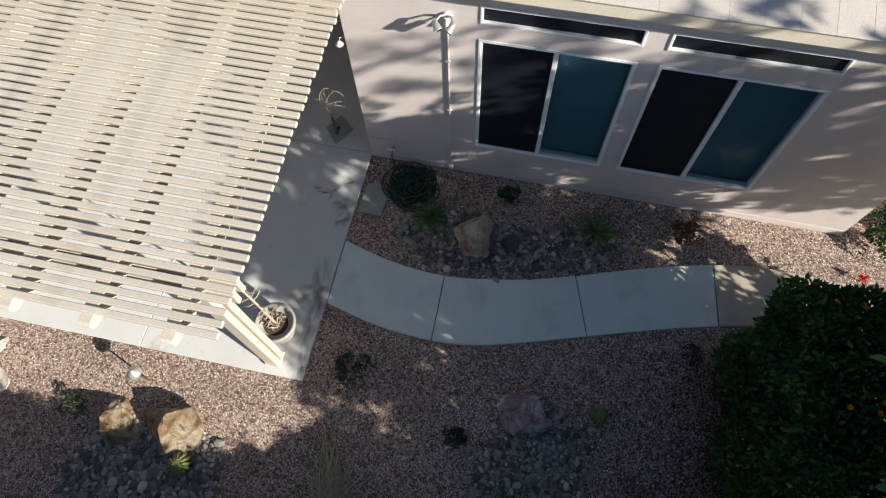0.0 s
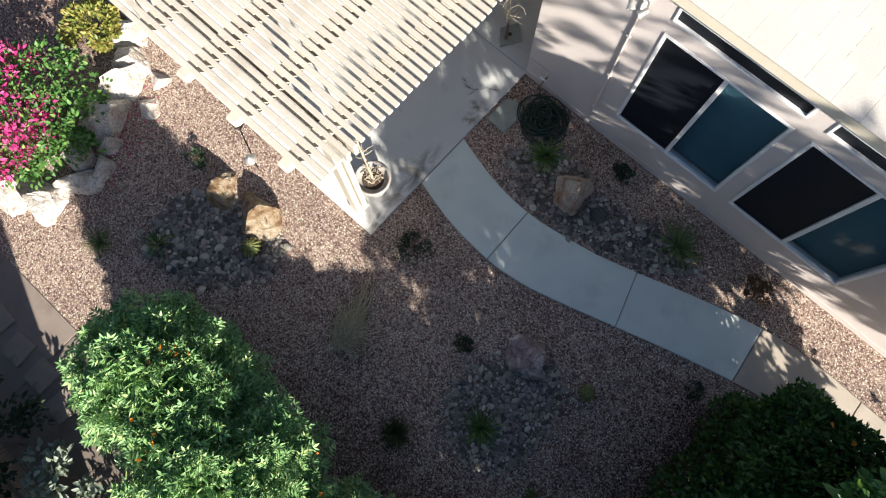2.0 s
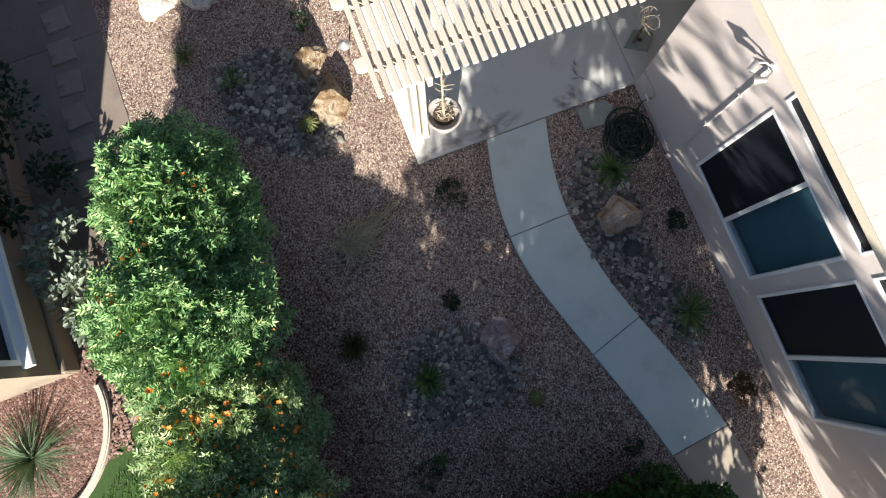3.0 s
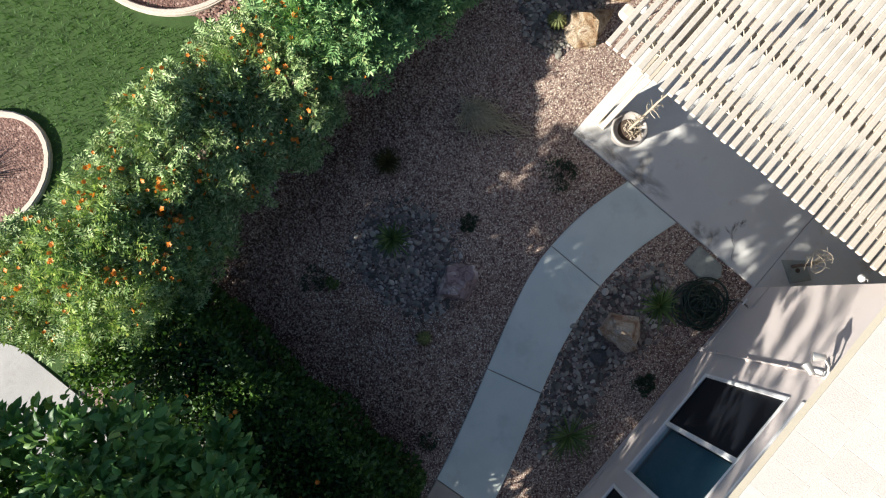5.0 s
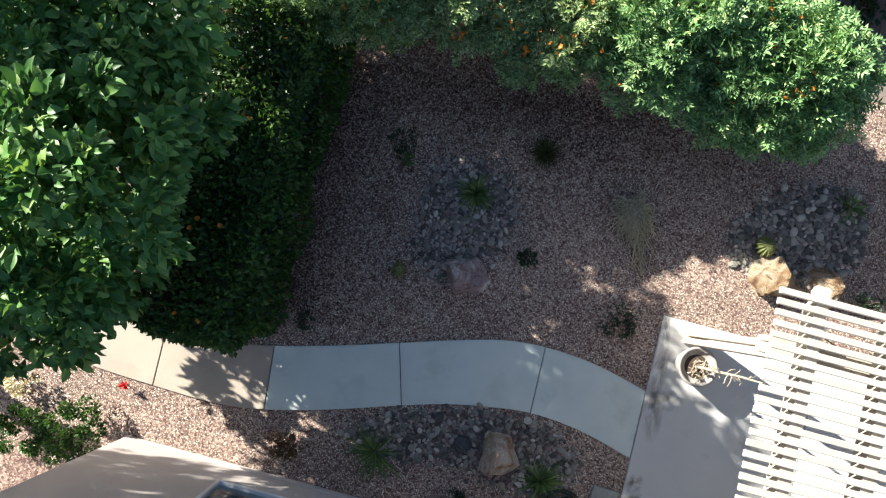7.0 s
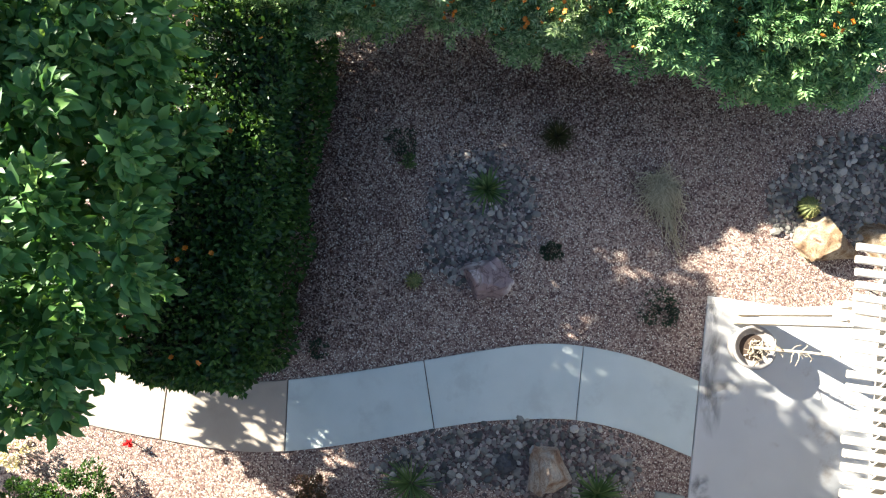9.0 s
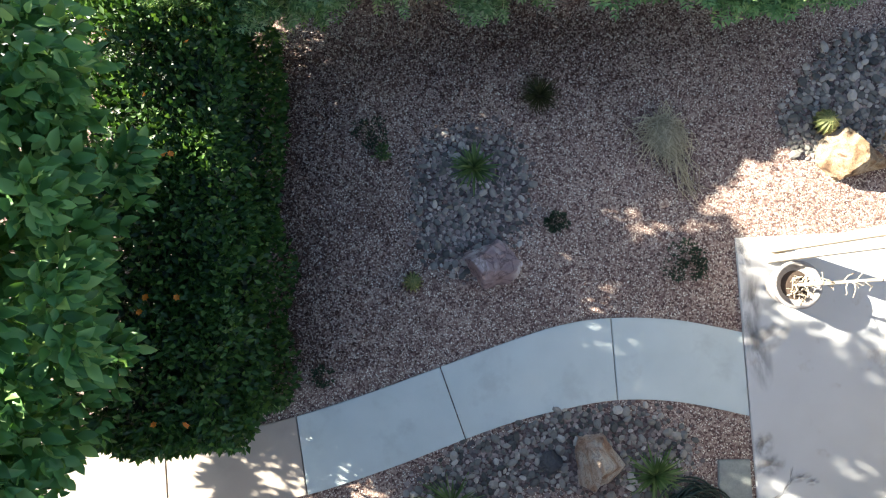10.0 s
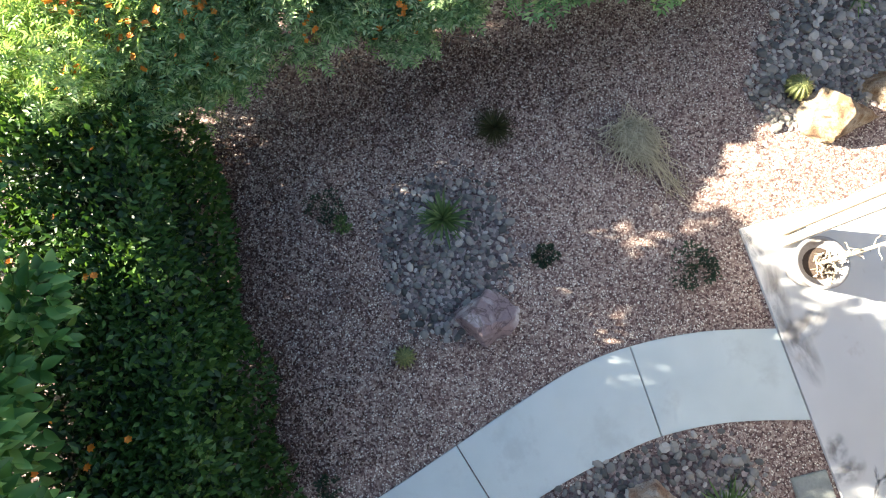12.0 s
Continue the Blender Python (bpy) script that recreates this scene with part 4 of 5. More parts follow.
at[k] = np.stack([X0 + p[k, 0] * (X1 - X0), Y1 - 0.22 * p[k, 1] ** 2, p[k, 2] * H], 1)
out[k] = (0, 1, 0.5)
wob = np.array([[noise.noise(Vector(q) * 1.6), noise.noise(Vector(q) * 1.6 + Vector((9, 3, 1))), noise.noise(Vector(q) * 1.3 + Vector((3, 8, 5)))] for q in at])
at += wob * np.array([0.24, 0.2, 0.24])
v, f = scatter(LEAF_SMALL, at, out + rng.normal(0, 0.5, (N, 3)), 0.075 * (0.7 + 0.6 * rng.random(N)), 0.5)
part("foliage", np_mesh("foliage", v, f), HEDGE_LEAF, hedge)
core = []
for i in range(60):
    b = np.array([X0 + 0.3 + rng.random() * (X1 - X0 - 0.6), Y0 + 0.2 + rng.random() * (Y1 - Y0 - 0.4), GZ])
    for j in range(4):
        e = b + np.array([rng.normal(0, 0.18), rng.normal(0, 0.18), H * (0.6 + 0.3 * rng.random())])
        core.append(tube([b, (b + e) / 2 + rng.normal(0, 0.05, 3), e], [0.014, 0.01, 0.004], 5))
v, f = join_arrays(core)
part("branchwork", np_mesh("branchwork", v, f), BARK, hedge, kind="stuff")
# added inner leaf mass that keeps the sun out; its dark leaves stand for shade
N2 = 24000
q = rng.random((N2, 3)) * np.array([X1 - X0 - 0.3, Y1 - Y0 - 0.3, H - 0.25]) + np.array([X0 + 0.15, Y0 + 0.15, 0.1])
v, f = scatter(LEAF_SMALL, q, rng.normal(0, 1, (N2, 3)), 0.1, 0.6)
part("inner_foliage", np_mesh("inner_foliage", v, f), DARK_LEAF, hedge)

g = np.random.default_rng(23)
for k in range(16):
    o = part("flower", FLOWERS[k % 3], ORANGE, hedge)
    o.matrix_basis = pose(X0 + 0.15 + g.random() * 1.1, Y0 + 0.3 + g.random() * 3.7, H + 0.08 + 0.06 * g.random(), g.normal(0, 30), g.normal(0, 30), g.random() * 360) @ Matrix.Scale(0.5 + 0.4 * g.random(), 4)

shrubs = [((-0.15, -6.5), (0.95, 0.62, 1.1), 1.2), ((1.15, -6.8), (1.15, 0.85, 1.1), 1.3), ((2.6, -6.8), (1.15, 0.85, 1.0), 1.15), ((4.0, -6.85), (1.2, 0.9, 1.15), 1.3), ((5.35, -6.5), (1.05, 1.0, 1.2), 1.35), ((6.1, -7.05), (0.7, 0.8, 0.95), 1.05)]
for i, ((x, y), r, z) in enumerate(shrubs):
    sh = big_plant("flowering_shrub", "tall feathery green shrub dotted with orange trumpet flowers" if i else "tall feathery bright green shrub with few flowers", "shrub",
              [(x - 0.2, y, GZ), (x + 0.25, y + 0.15, GZ), (x, y - 0.25, GZ)], [((x, y, z), r, 84 if i < 2 else 90, 0.26 if i < 2 else 0.23, 66, -0.15)], LEAF_PINNATE, (TECOMA_LEAF, TECOMA_LEAF, TECOMA_DARK, TECOMA_DARK, TECOMA_PALE, TECOMA_DARK)[i], 0.17 if i < 2 else 0.14, 0.45, 0.035,
              # the fifth shrub's second inner mass is added to block sun flecks on gravel
              (40, 170, 290, 290, 280, 130)[i], ORANGE, 0.25, inner=[((x, y, z * 0.7), (r[0] * 0.75, r[1] * 0.7, z * 0.6), 260)] + ([((6.45, -6.25, 0.85), (0.5, 0.35, 0.75), 500)] if i == 4 else []))
    if i > 1:
        # bare dead stems that lean out over the gravel
        twigs = []
        for _ in range(16):
            b = np.array([x + rng.normal(0, 0.5), y + 0.25 + 0.2 * rng.random(), GZ])
            e = b + np.array([rng.normal(0, 0.28), 0.25 + 0.5 * rng.random(), 0.35 + 0.6 * rng.random()])
            m = (b + e) / 2 + np.array([rng.normal(0, 0.06), -0.05, 0.14])
            twigs.append(tube([b, m, e, e + rng.normal(0, 0.09, 3)], [0.006, 0.005, 0.0035, 0.0015], 4))
        v, f = join_arrays(twigs)
        part("deadwood", np_mesh("deadwood", v, f), TWIG, sh, "bare grey dead stems", "stuff")

bushlet("dry_shrub", (-1.1, -6.5), 0.42, "sparse dry twiggy shrub with bleached leaves in gravel", DRY, 420, 0.045, 9, 1.1)

# ---- planter with bougainvillea ----
bg = big_plant("bougainvillea", "bougainvillea with masses of magenta bracts over stone edging", "shrub", (-5.3, -5.6, GZ), [((-5.0, -5.6, 0.3), (0.95, 1.1, 0.5), 85, 0.24, 30, -0.2), ((-4.35, -5.5, 0.25), (0.5, 0.7, 0.35), 24, 0.16, 20, -0.2)], LEAF_BROAD, TREE_LEAF, 0.085, 0.5, 0.04)
a, o, c = clumps((-5.4, -6.0, 0.45), (1.05, 1.1, 0.55), 80, 0.2, 40, -0.1)
v, f = scatter(LEAF_SMALL, a, o, 0.085 * (0.7 + 0.6 * rng.random(len(a))), 0.8)
v[:, 2] = np.maximum(v[:, 2], 0.03)
part("bract_mass", np_mesh("bract_mass", v, f), MAGENTA, bg, "magenta papery bracts", "stuff")
bushlet("yellow_shrub", (-5.5, -4.0), 0.5, "yellowing broad-leaved plant behind the stone edging", YELLOWING, 1700, 0.085, tmpl=LEAF_SMALL)


for i, (x, y, rx, ry, t, z) in enumerate([(-4.05, -6.35, 0.42, 0.3, 20, 0.22), (-4.55, -6.6, 0.35, 0.28, -10, 0.2), (-3.78, -5.85, 0.3, 0.16, 55, 0.2), (-4.1, -5.55, 0.3, 0.22, 10, 0.26), (-3.72, -5.42, 0.16, 0.14, 0, 0.16), (-3.85, -5.15, 0.2, 0.12, 70, 0.18), (-4.25, -4.85, 0.38, 0.34, 30, 0.3), (-4.5, -4.3, 0.3, 0.4, 15, 0.25), (-4.75, -3.95, 0.32, 0.3, 40, 0.22), (-3.95, -4.3, 0.16, 0.14, 0, 0.06), (-4.15, -3.9, 0.18, 0.14, 30, 0.08), (-5.1, -3.65, 0.3, 0.25, 0, 0.2)]):
    boulder("edging_stone", (x, y, GZ + 0.4 * z), (rx * 1.15, ry * 1.15, z * 1.25), i + 60, PALE_ROCK, "pale rough stone in the dry-laid planter edging", t, 9, 0.36, "planter edging stones")

# ---- south of the shrubs: neighbouring yard ----
for n, (x, y, r, m, s) in enumerate([(-1.5, -8.75, 0.7, DARK_LEAF, 0.09), (-0.5, -8.55, 0.6, SILVER_LEAF, 0.1), (0.25, -8.45, 0.6, SILVER_LEAF, 0.1), (-2.7, -8.9, 0.8, DARK_LEAF, 0.09)]):
    bushlet("wall_shrub", (x, y), r, "loose shrub with pale broad leaves beside a wall" if m is SILVER_LEAF else "dark loose shrub in the shade of a wall", m, 500, s, n, 1.5, LEAF_BROAD)
nb = thing("neighbour_house", "tan stucco house corner with a white-framed window", "house")
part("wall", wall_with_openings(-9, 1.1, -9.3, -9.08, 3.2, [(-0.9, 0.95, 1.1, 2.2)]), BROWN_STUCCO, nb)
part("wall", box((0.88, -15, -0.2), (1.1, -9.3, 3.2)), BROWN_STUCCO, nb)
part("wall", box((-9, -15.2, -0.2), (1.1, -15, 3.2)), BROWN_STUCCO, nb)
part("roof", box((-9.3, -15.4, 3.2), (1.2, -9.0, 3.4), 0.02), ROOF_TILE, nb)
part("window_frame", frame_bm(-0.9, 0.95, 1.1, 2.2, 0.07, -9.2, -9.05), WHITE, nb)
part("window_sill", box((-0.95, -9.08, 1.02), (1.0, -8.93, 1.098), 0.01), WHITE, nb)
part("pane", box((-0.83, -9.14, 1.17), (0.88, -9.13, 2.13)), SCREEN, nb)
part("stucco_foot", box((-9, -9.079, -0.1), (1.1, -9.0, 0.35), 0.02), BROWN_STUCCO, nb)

# curb ring, red gravel and lawn
lawn = part("lawn", prism([(1.5, -14), (9.3, -14), (8.7, -9.0), (8.15, -8.3), (7.75, -7.55), (7.66, -6.4), (6.5, -6.4), (6.0, -7.4), (2.2, -7.6), (2.0, -8.4), (2.65, -9.3), (2.95, -10.1), (1.5, -10.6)], GZ - 0.05, GZ + 0.012), LAWN)
tagged(lawn, "mown green lawn beyond the shrubs", "lawn", kind="structure")
side_walk = part("pavement", prism([(8.15, -8.35), (7.73, -7.5), (7.66, -6.3), (7.75, -5.2), (9.9, -5.0), (9.9, -14), (9.4, -14), (8.75, -9.0)], GZ - 0.05, 0.0), WALK)
tagged(side_walk, "pale concrete walk along the lawn", "pavement", kind="structure")


def curb_ring(centre, rx, ry, a0, a1, n=30):
    pts_o, pts_i = [], []
    for k in range(n + 1):
        a = radians(a0 + (a1 - a0) * k / n)
        pts_o.append((centre[0] + rx * math.cos(a), centre[1] + ry * math.sin(a)))
        pts_i.append((centre[0] + (rx - 0.095) * math.cos(a), centre[1] + (ry - 0.095) * math.sin(a)))
    return prism(pts_o + pts_i[::-1], GZ - 0.03, GZ + 0.1, 0.02)


cb = part("curb", curb_ring((1.6, -10.3), 1.45, 1.55, -60, 100), CURB)
tagged(cb, "curved pale concrete garden curb around red gravel", "curb", kind="structure")
cb = part("curb", curb_ring((6.2, -9.6), 1.03, 0.85, 0, 360), CURB)
tagged(cb, "oval pale concrete garden curb around red gravel", "curb", kind="structure")


def bed_disc(centre, rx, ry):
    pts = [(centre[0] + rx * math.cos(radians(a)), centre[1] + ry * math.sin(radians(a))) for a in range(0, 360, 12)]
    tagged(part("ground_bed", prism(pts, GZ - 0.03, GZ + 0.032), RED_BED), "red gravel bed inside a garden curb", "gravel bed", kind="structure")


RED_BED = pebbly("red_bed_floor", [(0.09, 0.045, 0.036), (0.17, 0.095, 0.075), (0.27, 0.17, 0.135)], 34, 1.0)
bed_disc((1.6, -10.3), 1.37, 1.47)
bed_disc((6.2, -9.6), 0.95, 0.77)


def stones_on(name, poly_test, box2, n, size, material, label, z):
    p = np.stack([box2[0] + rng.random(n) * (box2[2] - box2[0]), box2[1] + rng.random(n) * (box2[3] - box2[1])], 1)
    p = p[poly_test(p)]
    n = len(p)
    s = size * (0.55 + 0.75 * rng.random((n, 1)))
    a = rng.random((n, 1)) * 6.283 + np.arange(5)[None] * 2 * math.pi / 5
    rr = s * (0.75 + 0.4 * rng.random((n, 5)))
    asp = 0.6 + 0.4 * rng.random((n, 1))
    th = rng.random((n, 1)) * 6.283
    ex, ey = rr * np.cos(a), rr * np.sin(a) * asp
    X = p[:, :1] + ex * np.cos(th) - ey * np.sin(th)
    Y = p[:, 1:] + ex * np.sin(th) + ey * np.cos(th)
    V = np.zeros((n, 6, 3))
    V[:, :5, 0], V[:, :5, 1] = X, Y
    V[:, :5, 2] = z - 0.003 + 0.12 * s * rng.random((n, 5))
    V[:, 5, :2] = p + s * rng.normal(0, 0.25, (n, 2))
    V[:, 5, 2] = z + s[:, 0] * (0.14 + 0.2 * rng.random(n))
    k = np.arange(5)
    F = np.stack([k, (k + 1) % 5, np.full(5, 5)], 1)[None] + (np.arange(n) * 6)[:, None, None]
    ob = part(name, np_mesh(name, V.reshape(-1, 3), F.reshape(-1, 3)), material)
    return tagged(ob, label, "gravel", kind="stuff")


BED1 = [(3.55, -4.82), (2.94, -5.0), (2.5, -4.78), (2.3, -4.25), (2.42, -3.75), (2.75, -3.45), (3.1, -3.2), (3.42, -3.3), (3.6, -3.6), (3.72, -4.15)]
BED2 = [(-2.36, -5.9), (-2.55, -5.2), (-2.28, -4.72), (-1.43, -4.45), (-0.92, -4.42), (-0.66, -4.85), (-1.1, -5.38), (-1.67, -5.78)]
BED3 = [(0.62, -1.12), (1.05, -1.56), (1.94, -1.67), (2.62, -1.5), (3.3, -1.22), (3.95, -0.76), (3.3, -0.62), (2.5, -0.8), (1.6, -0.62), (0.9, -0.72)]


def grow(poly, d):
    c = np.mean(poly, axis=0)
    return [tuple(c + (np.array(p) - c) * (1 + d)) for p in poly]


def open_gravel(p):
    k = ~inside(p, PATH_POLY) & ~inside(p, PATIO_POLY) & ~inside(p, slab_pts)
    k &= ~((p[:, 1] > -0.02) & (p[:, 0] < E_END + 0.02))
    for b in (BED1, BED2, BED3):
        k &= ~inside(p + rng.normal(0, 0.06, p.shape), grow(b, -0.12))
    return k & ~((p[:, 1] < -7.3) & (p[:, 0] < 2.2))


stones_on("gravel", lambda p: open_gravel(p) & (p[:, 0] > -1.0) & (p[:, 0] < 5.3), (-1.0, -6.4, 5.3, 0), 140000, 0.0125, PEBBLE, "pinkish brown crushed gravel between path and shrubs", GZ)
stones_on("gravel", lambda p: open_gravel(p), (-5.2, -7.3, -1.0, -3.4), 62000, 0.0125, PEBBLE, "pale sunlit crushed gravel beside the patio", GZ)
stones_on("gravel", lambda p: open_gravel(p), (5.3, -1.9, 8.4, 0.6), 24000, 0.013, PEBBLE, "pale crushed gravel at the path's end", GZ)
stones_on("gravel", lambda p: open_gravel(p) & ((p[:, 0] > 5.3) | (p[:, 1] < -6.4)), (-1.0, -7.3, 8.4, -1.9), 26000, 0.014, PEBBLE, "crushed gravel under the hedge and shrubs", GZ)
stones_on("red_gravel", lambda p: (((p[:, 0] - 1.6) / 1.3) ** 2 + ((p[:, 1] + 10.3) / 1.4) ** 2 < 1) | (((p[:, 0] - 6.2) / 0.88) ** 2 + ((p[:, 1] + 9.6) / 0.7) ** 2 < 1) | ((p[:, 0] < 2.4) & (p[:, 1] > -9.0)), (0.2, -12, 7.3, -8.6), 20000, 0.028, RED_GRAVEL, "red crushed gravel inside the curbs", GZ + 0.03)
g = np.random.default_rng(5)
n = 26000
p = np.stack([1.8 + g.random(n) * 7, -13 + g.random(n) * 6], 1)
k = inside(p, [(2.4, -13), (8.9, -13), (8.4, -9.0), (8.0, -8.3), (7.6, -7.5), (7.5, -6.6), (6.6, -7.2), (2.6, -7.7), (2.4, -8.6), (3.0, -9.4), (3.1, -10.4)]) & (((p[:, 0] - 6.2) / 1.03) ** 2 + ((p[:, 1] + 9.6) / 0.85) ** 2 > 1) & (((p[:, 0] - 1.6) / 1.45) ** 2 + ((p[:, 1] + 10.3) / 1.55) ** 2 > 1)
p = p[k]
at = np.concatenate([p, np.full((len(p), 1), GZ + 0.01)], 1)
v, f = scatter((np.array([(-0.09, 0, 0), (0.09, 0, 0), (0.03, 1, 0.1)]), np.array([(0, 1, 2)])), at, np.tile([0, 0, 0.8], (len(p), 1)) + rng.normal(0, 0.5, (len(p), 3)) * [1, 1, 0.2], 0.07, 0.3)
tagged(part("grass", np_mesh("grass", v, f), GRASS), "short green lawn grass", "grass", kind="stuff")
tuft("fountain_grass", (2.0, -9.95), "grey-green fountain grass in red gravel", "ornamental grass", FOUNTAIN, 420, 1.05, 0.01, 0.2, 0.35, 31)
tuft("fountain_grass", (6.45, -9.75), "grey-green fountain grass in red gravel", "ornamental grass", FOUNTAIN, 320, 0.75, 0.01, 0.2, 0.35, 32)

# ---- trees that stand east of the view and shade the garden ----
big_plant("tall_tree", "tall leafy shade tree at the garden's east side", "tree", (12.9, -1.6, GZ),
          [((12.2, -2.15, 4.62), (0.9, 0.55, 1.05), 72, 0.19, 18, -0.95), ((12.2, -2.8, 5.4), (1.0, 0.55, 1.15), 72, 0.2, 20, -0.95), ((12.2, -3.3, 6.15), (1.0, 0.5, 1.0), 74, 0.2, 20, -0.95),
           ((12.2, -4.3, 8.1), (0.9, 0.6, 0.5), 15, 0.16, 14, -0.95), ((12.2, -3.2, 7.6), (0.9, 0.6, 0.4), 10, 0.16, 14, -0.95), ((12.2, -2.25, 7.1), (0.6, 0.5, 0.4), 12, 0.22, 20, -0.9)],
          LEAF_BROAD, TREE_LEAF, 0.17, 0.6, 0.2)

# ---- slabs of patio and path ----
patio = thing("patio", "broom-finished concrete patio with tooled joints", "patio", kind="structure")
JY, JX = [-3.5, 0.01, 3.2], [-9.0, -6.8, -4.52, -2.25, 0.0]
for j in range(2):
    for i in range(4):
        part("slab", box((JX[i] + 0.004, JY[j] + 0.004, -0.14), (JX[i + 1] - 0.004, JY[j + 1] - 0.004, 0), 0.005), PATIO, patio)
part("joint_bed", box((-8.99, -3.49, -0.16), (-0.01, 3.19, -0.02)), SOIL, patio)
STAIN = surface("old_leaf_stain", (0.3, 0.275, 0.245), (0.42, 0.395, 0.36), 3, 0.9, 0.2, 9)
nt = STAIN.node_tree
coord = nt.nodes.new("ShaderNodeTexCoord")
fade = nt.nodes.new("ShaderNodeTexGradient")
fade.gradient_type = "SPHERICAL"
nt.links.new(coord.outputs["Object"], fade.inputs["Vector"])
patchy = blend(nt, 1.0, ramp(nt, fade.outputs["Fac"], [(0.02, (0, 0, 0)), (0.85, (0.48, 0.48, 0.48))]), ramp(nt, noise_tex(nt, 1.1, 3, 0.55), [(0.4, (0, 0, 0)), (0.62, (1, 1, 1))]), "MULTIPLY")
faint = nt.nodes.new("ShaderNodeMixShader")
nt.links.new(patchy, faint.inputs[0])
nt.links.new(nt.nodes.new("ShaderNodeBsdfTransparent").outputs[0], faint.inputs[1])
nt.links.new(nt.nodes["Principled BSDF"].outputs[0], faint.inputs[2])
nt.links.new(faint.outputs[0], nt.nodes["Material Output"].inputs["Surface"])
disc = bpy.data.meshes.new("stain")
b = prism([(math.cos(radians(a)), math.sin(radians(a))) for a in range(0, 360, 20)], -0.01, 0.01)
b.to_mesh(disc)
b.free()
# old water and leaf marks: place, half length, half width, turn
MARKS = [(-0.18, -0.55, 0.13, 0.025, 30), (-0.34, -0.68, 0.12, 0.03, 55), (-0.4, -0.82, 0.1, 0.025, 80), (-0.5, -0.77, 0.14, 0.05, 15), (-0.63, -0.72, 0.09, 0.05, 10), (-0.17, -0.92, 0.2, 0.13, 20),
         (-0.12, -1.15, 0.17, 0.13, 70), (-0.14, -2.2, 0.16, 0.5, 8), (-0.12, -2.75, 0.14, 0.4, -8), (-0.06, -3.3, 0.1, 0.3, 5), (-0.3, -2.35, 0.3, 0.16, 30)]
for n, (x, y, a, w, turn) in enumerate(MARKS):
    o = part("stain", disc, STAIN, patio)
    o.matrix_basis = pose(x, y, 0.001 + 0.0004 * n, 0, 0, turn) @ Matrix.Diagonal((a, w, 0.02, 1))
walkway = thing("garden_path", "curved concrete garden path with tooled joints", "path", kind="structure")
for j in range(len(JOINTS) - 1):
    a, b = JOINTS[j] * 5, JOINTS[j + 1] * 5
    s, n = [Vector(q) for q in S_LINE[a:b + 1]], [Vector(q) for q in N_LINE[a:b + 1]]
    d0, d1 = (s[1] - s[0]).normalized() * 0.006, (s[-1] - s[-2]).normalized() * 0.006
    s[0], n[0], s[-1], n[-1] = s[0] + d0, n[0] + d0, s[-1] - d1, n[-1] - d1
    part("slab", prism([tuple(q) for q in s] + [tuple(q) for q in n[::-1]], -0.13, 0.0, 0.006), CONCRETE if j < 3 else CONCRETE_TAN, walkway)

pv = thing("side_walk", "shaded brown concrete walk along the neighbouring house", "pavement", kind="structure")
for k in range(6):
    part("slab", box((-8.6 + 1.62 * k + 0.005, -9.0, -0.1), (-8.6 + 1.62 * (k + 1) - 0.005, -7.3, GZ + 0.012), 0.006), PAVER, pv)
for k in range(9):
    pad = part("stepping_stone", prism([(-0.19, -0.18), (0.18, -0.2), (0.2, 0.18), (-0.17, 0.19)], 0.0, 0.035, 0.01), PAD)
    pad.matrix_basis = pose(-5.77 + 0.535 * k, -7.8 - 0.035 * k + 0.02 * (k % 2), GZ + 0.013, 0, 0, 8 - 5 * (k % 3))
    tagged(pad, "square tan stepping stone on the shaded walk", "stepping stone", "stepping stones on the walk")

# ---- fallen bracts ----
n = 170
spot = np.array([(-4.0, -4.55), (-3.8, -4.9), (-4.2, -4.2), (-3.7, -5.3)])[rng.integers(0, 4, n)]
p = np.concatenate([spot + rng.normal(0, 0.2, (n, 2)), GZ + 0.02 + 0.02 * rng.random((n, 1))], 1)
v, f = scatter(LEAF_SMALL, p, rng.normal(0, 1, (n, 3)) * np.array([1, 1, 0.15]), 0.04, 0.3)
tagged(part("fallen_bracts", np_mesh("fallen_bracts", v, f), MAGENTA), "dry magenta bracts scattered on gravel", "petals", kind="stuff")

# ---- leaf litter along the hedge and under the row of shrubs, also deepening the shade there ----
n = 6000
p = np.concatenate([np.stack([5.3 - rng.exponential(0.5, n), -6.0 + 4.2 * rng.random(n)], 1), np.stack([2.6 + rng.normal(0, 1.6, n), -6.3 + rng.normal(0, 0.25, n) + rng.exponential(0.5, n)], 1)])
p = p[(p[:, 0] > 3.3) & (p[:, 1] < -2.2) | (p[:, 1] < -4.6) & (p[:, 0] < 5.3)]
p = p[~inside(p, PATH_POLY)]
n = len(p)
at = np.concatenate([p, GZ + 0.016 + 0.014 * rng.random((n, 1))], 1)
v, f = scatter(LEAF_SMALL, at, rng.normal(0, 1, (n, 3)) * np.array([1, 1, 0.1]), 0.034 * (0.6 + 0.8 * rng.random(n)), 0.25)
tagged(part("leaf_litter", np_mesh("leaf_litter", v, f), SHADE_LITTER), "brown fallen leaves that also darken the shaded gravel by the hedge", "leaf litter", kind="stuff")

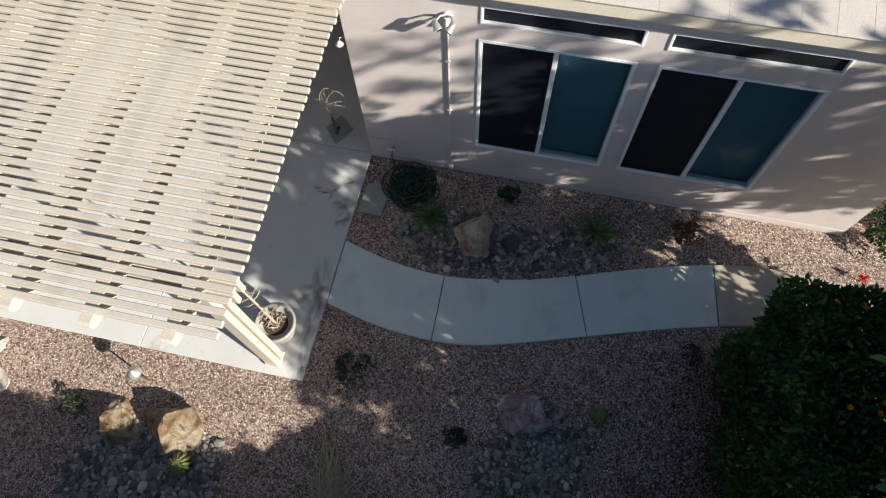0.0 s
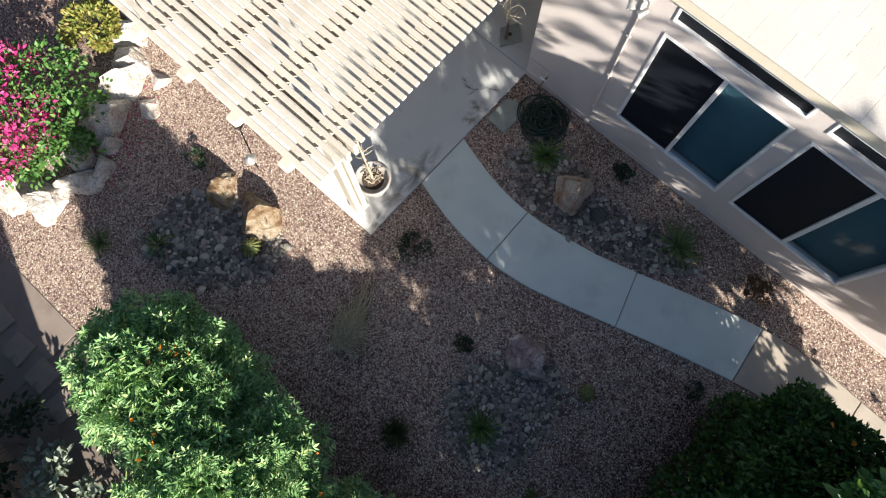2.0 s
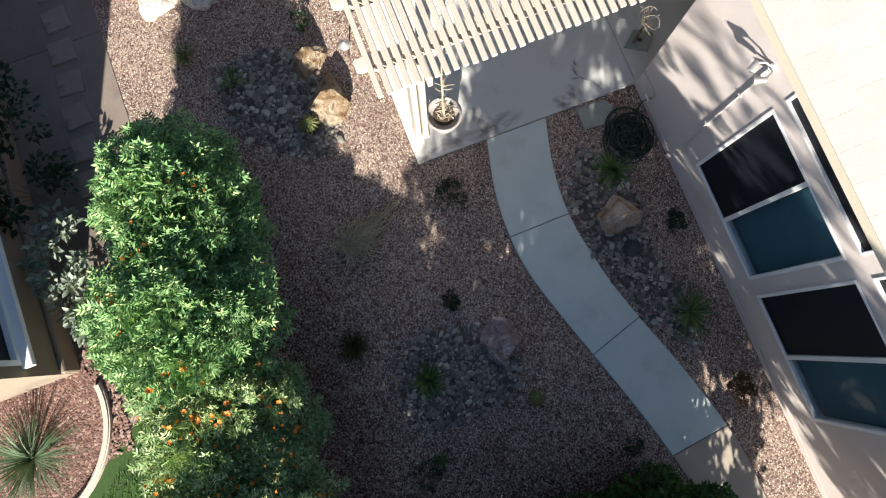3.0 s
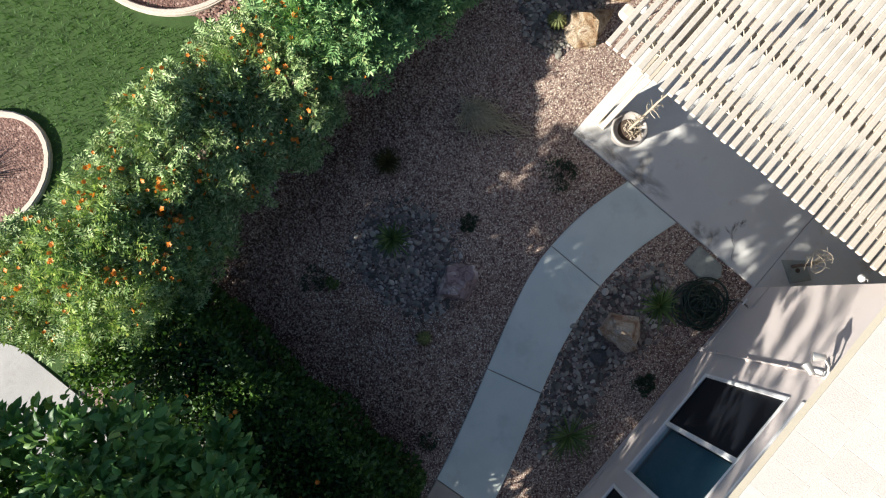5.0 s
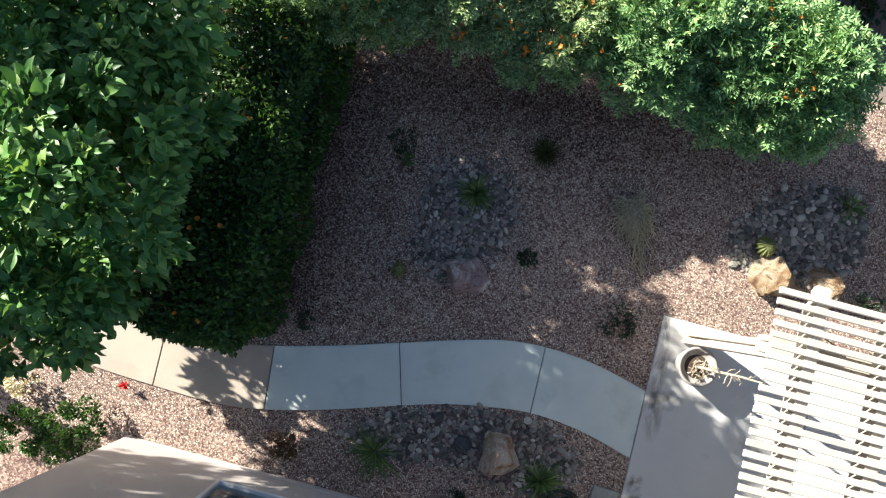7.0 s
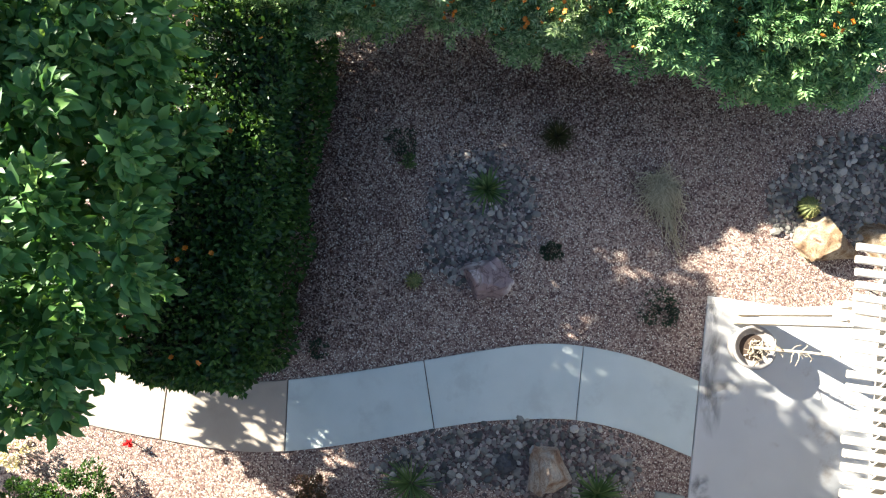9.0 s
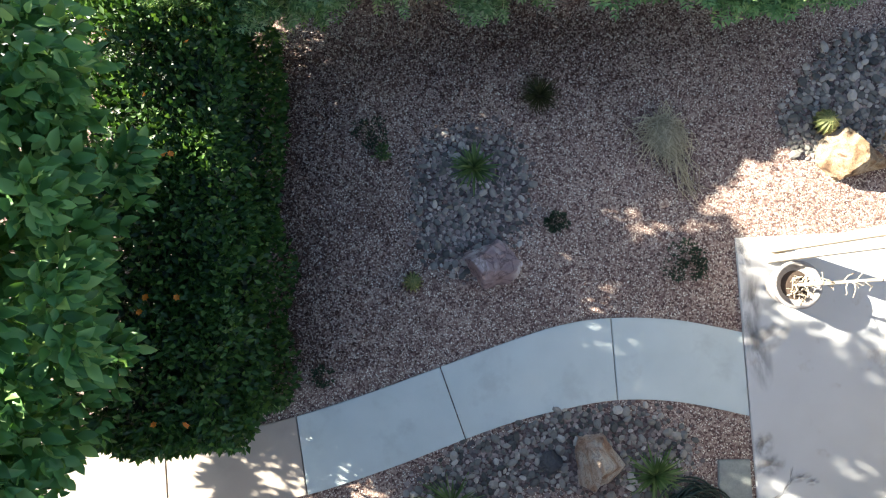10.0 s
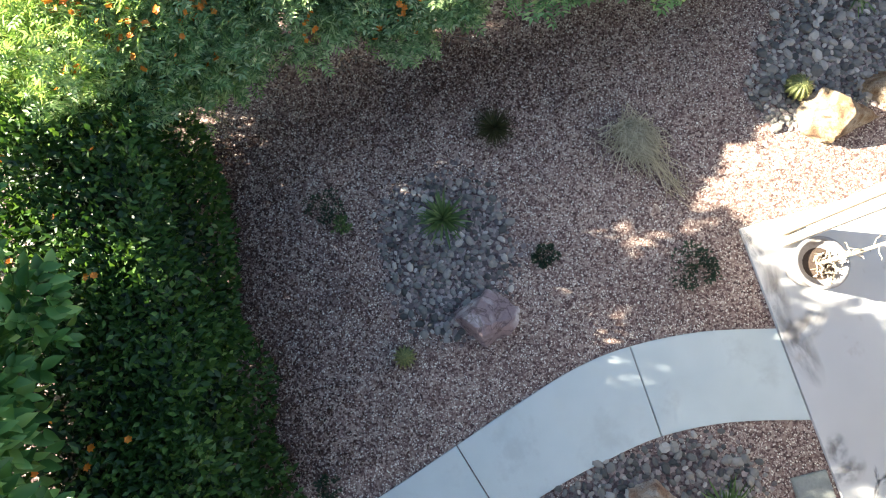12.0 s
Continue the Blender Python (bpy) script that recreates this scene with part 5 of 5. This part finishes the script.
# ---- river stones ----
VARIANTS = []
for k in range(14):
    g = np.random.default_rng(100 + k)
    bm = bmesh.new()
    bmesh.ops.create_uvsphere(bm, u_segments=7, v_segments=4, radius=1)
    off = Vector(g.random(3) * 30)
    sx, sy, sz = 1.0, 0.62 + 0.3 * g.random(), 0.34 + 0.2 * g.random()
    for v in bm.verts:
        p = v.co * (1 + 0.4 * noise.noise(v.co * 1.4 + off))
        v.co = Vector((p.x * sx, p.y * sy, p.z * sz))
    me = bpy.data.meshes.new("stone")
    bm.to_mesh(me)
    bm.free()
    me.materials.append(RIVER)
    VARIANTS.append(me)


def rock_bed(poly, label, n, lo, hi, seed, avoid=()):
    t = thing("river_rock_bed", label, "rock bed", kind="structure")
    part("bed_floor", prism(grow(poly, -0.1), GZ - 0.03, GZ + 0.004), BED, t)
    g = np.random.default_rng(seed)
    c = np.array(poly)
    a, b = c.min(0), c.max(0)
    placed = []
    tries = 0
    while len(placed) < n and tries < 60000:
        tries += 1
        q = a + g.random(2) * (b - a)
        r = lo + (hi - lo) * g.random() ** 1.7
        if not inside(q[None] + g.normal(0, 0.075, (1, 2)), poly)[0]:
            continue
        if any((q[0] - x) ** 2 + (q[1] - y) ** 2 < w * w for x, y, w in avoid):
            continue
        if any((q[0] - x) ** 2 + (q[1] - y) ** 2 < (0.66 * (r + w)) ** 2 for x, y, w in placed):
            continue
        placed.append((q[0], q[1], r))
    placed.sort(key=lambda q: -q[2])
    for x, y, r in placed:
        s = part("stone", VARIANTS[int(g.integers(0, 14))], RIVER, t)
        s.matrix_basis = pose(x, y, GZ + r * 0.28 + 0.01 * g.random(), g.normal(0, 9), g.normal(0, 9), g.random() * 360) @ Matrix.Scale(r, 4)


RIVER_SMALL = by_island("river_pebble", [(0.09, 0.075, 0.07), (0.16, 0.135, 0.125), (0.23, 0.19, 0.17), (0.31, 0.25, 0.22), (0.46, 0.38, 0.33)], 0.75, 40)
for poly in (BED1, BED2, BED3):
    lo, hi = np.min(poly, axis=0) - 0.1, np.max(poly, axis=0) + 0.1
    stones_on("river_pebbles", lambda p: inside(p + rng.normal(0, 0.1, p.shape), poly) & ~inside(p, PATH_POLY), (lo[0], lo[1], hi[0], hi[1]), 2300, 0.032, RIVER_SMALL, "small grey river pebbles between larger stones", GZ + 0.012)
rock_bed(BED1, "bed of grey-blue river stones in the gravel", 400, 0.022, 0.064, 1, [(2.86, -3.3, 0.24), (2.98, -4.47, 0.08)])
rock_bed(BED2, "bed of grey river stones at golden boulders", 420, 0.03, 0.082, 2, [(-1.14, -4.8, 0.13), (-1.55, -4.25, 0.3), (-2.12, -4.45, 0.2)])
rock_bed(BED3, "curved bed of grey river stones along the path", 390, 0.026, 0.066, 3, [(1.83, -0.98, 0.28), (1.12, -0.86, 0.08), (2.26, -1.06, 0.12)])

# ---- roof tiles near the eave ----
b = box((-0.1494, 0, 0), (0.1494, 0.40, 0.016), 0.002)
me = bpy.data.meshes.new("tile")
b.to_mesh(me)
b.free()
for j in range(5):
    for i in range(25):
        x = x1 - 0.15 - 0.3 * i - (0.15 if j % 2 else 0)
        if x < -0.6:
            continue
        yy = EAVE_Y - 0.05 + 0.35 * j
        q = part("tile", me, ROOF_TILE, roof)
        q.matrix_basis = pose(x, yy, roof_z(yy) + 0.004, math.degrees(math.atan(PITCH)) - 1.0, 0, 0)
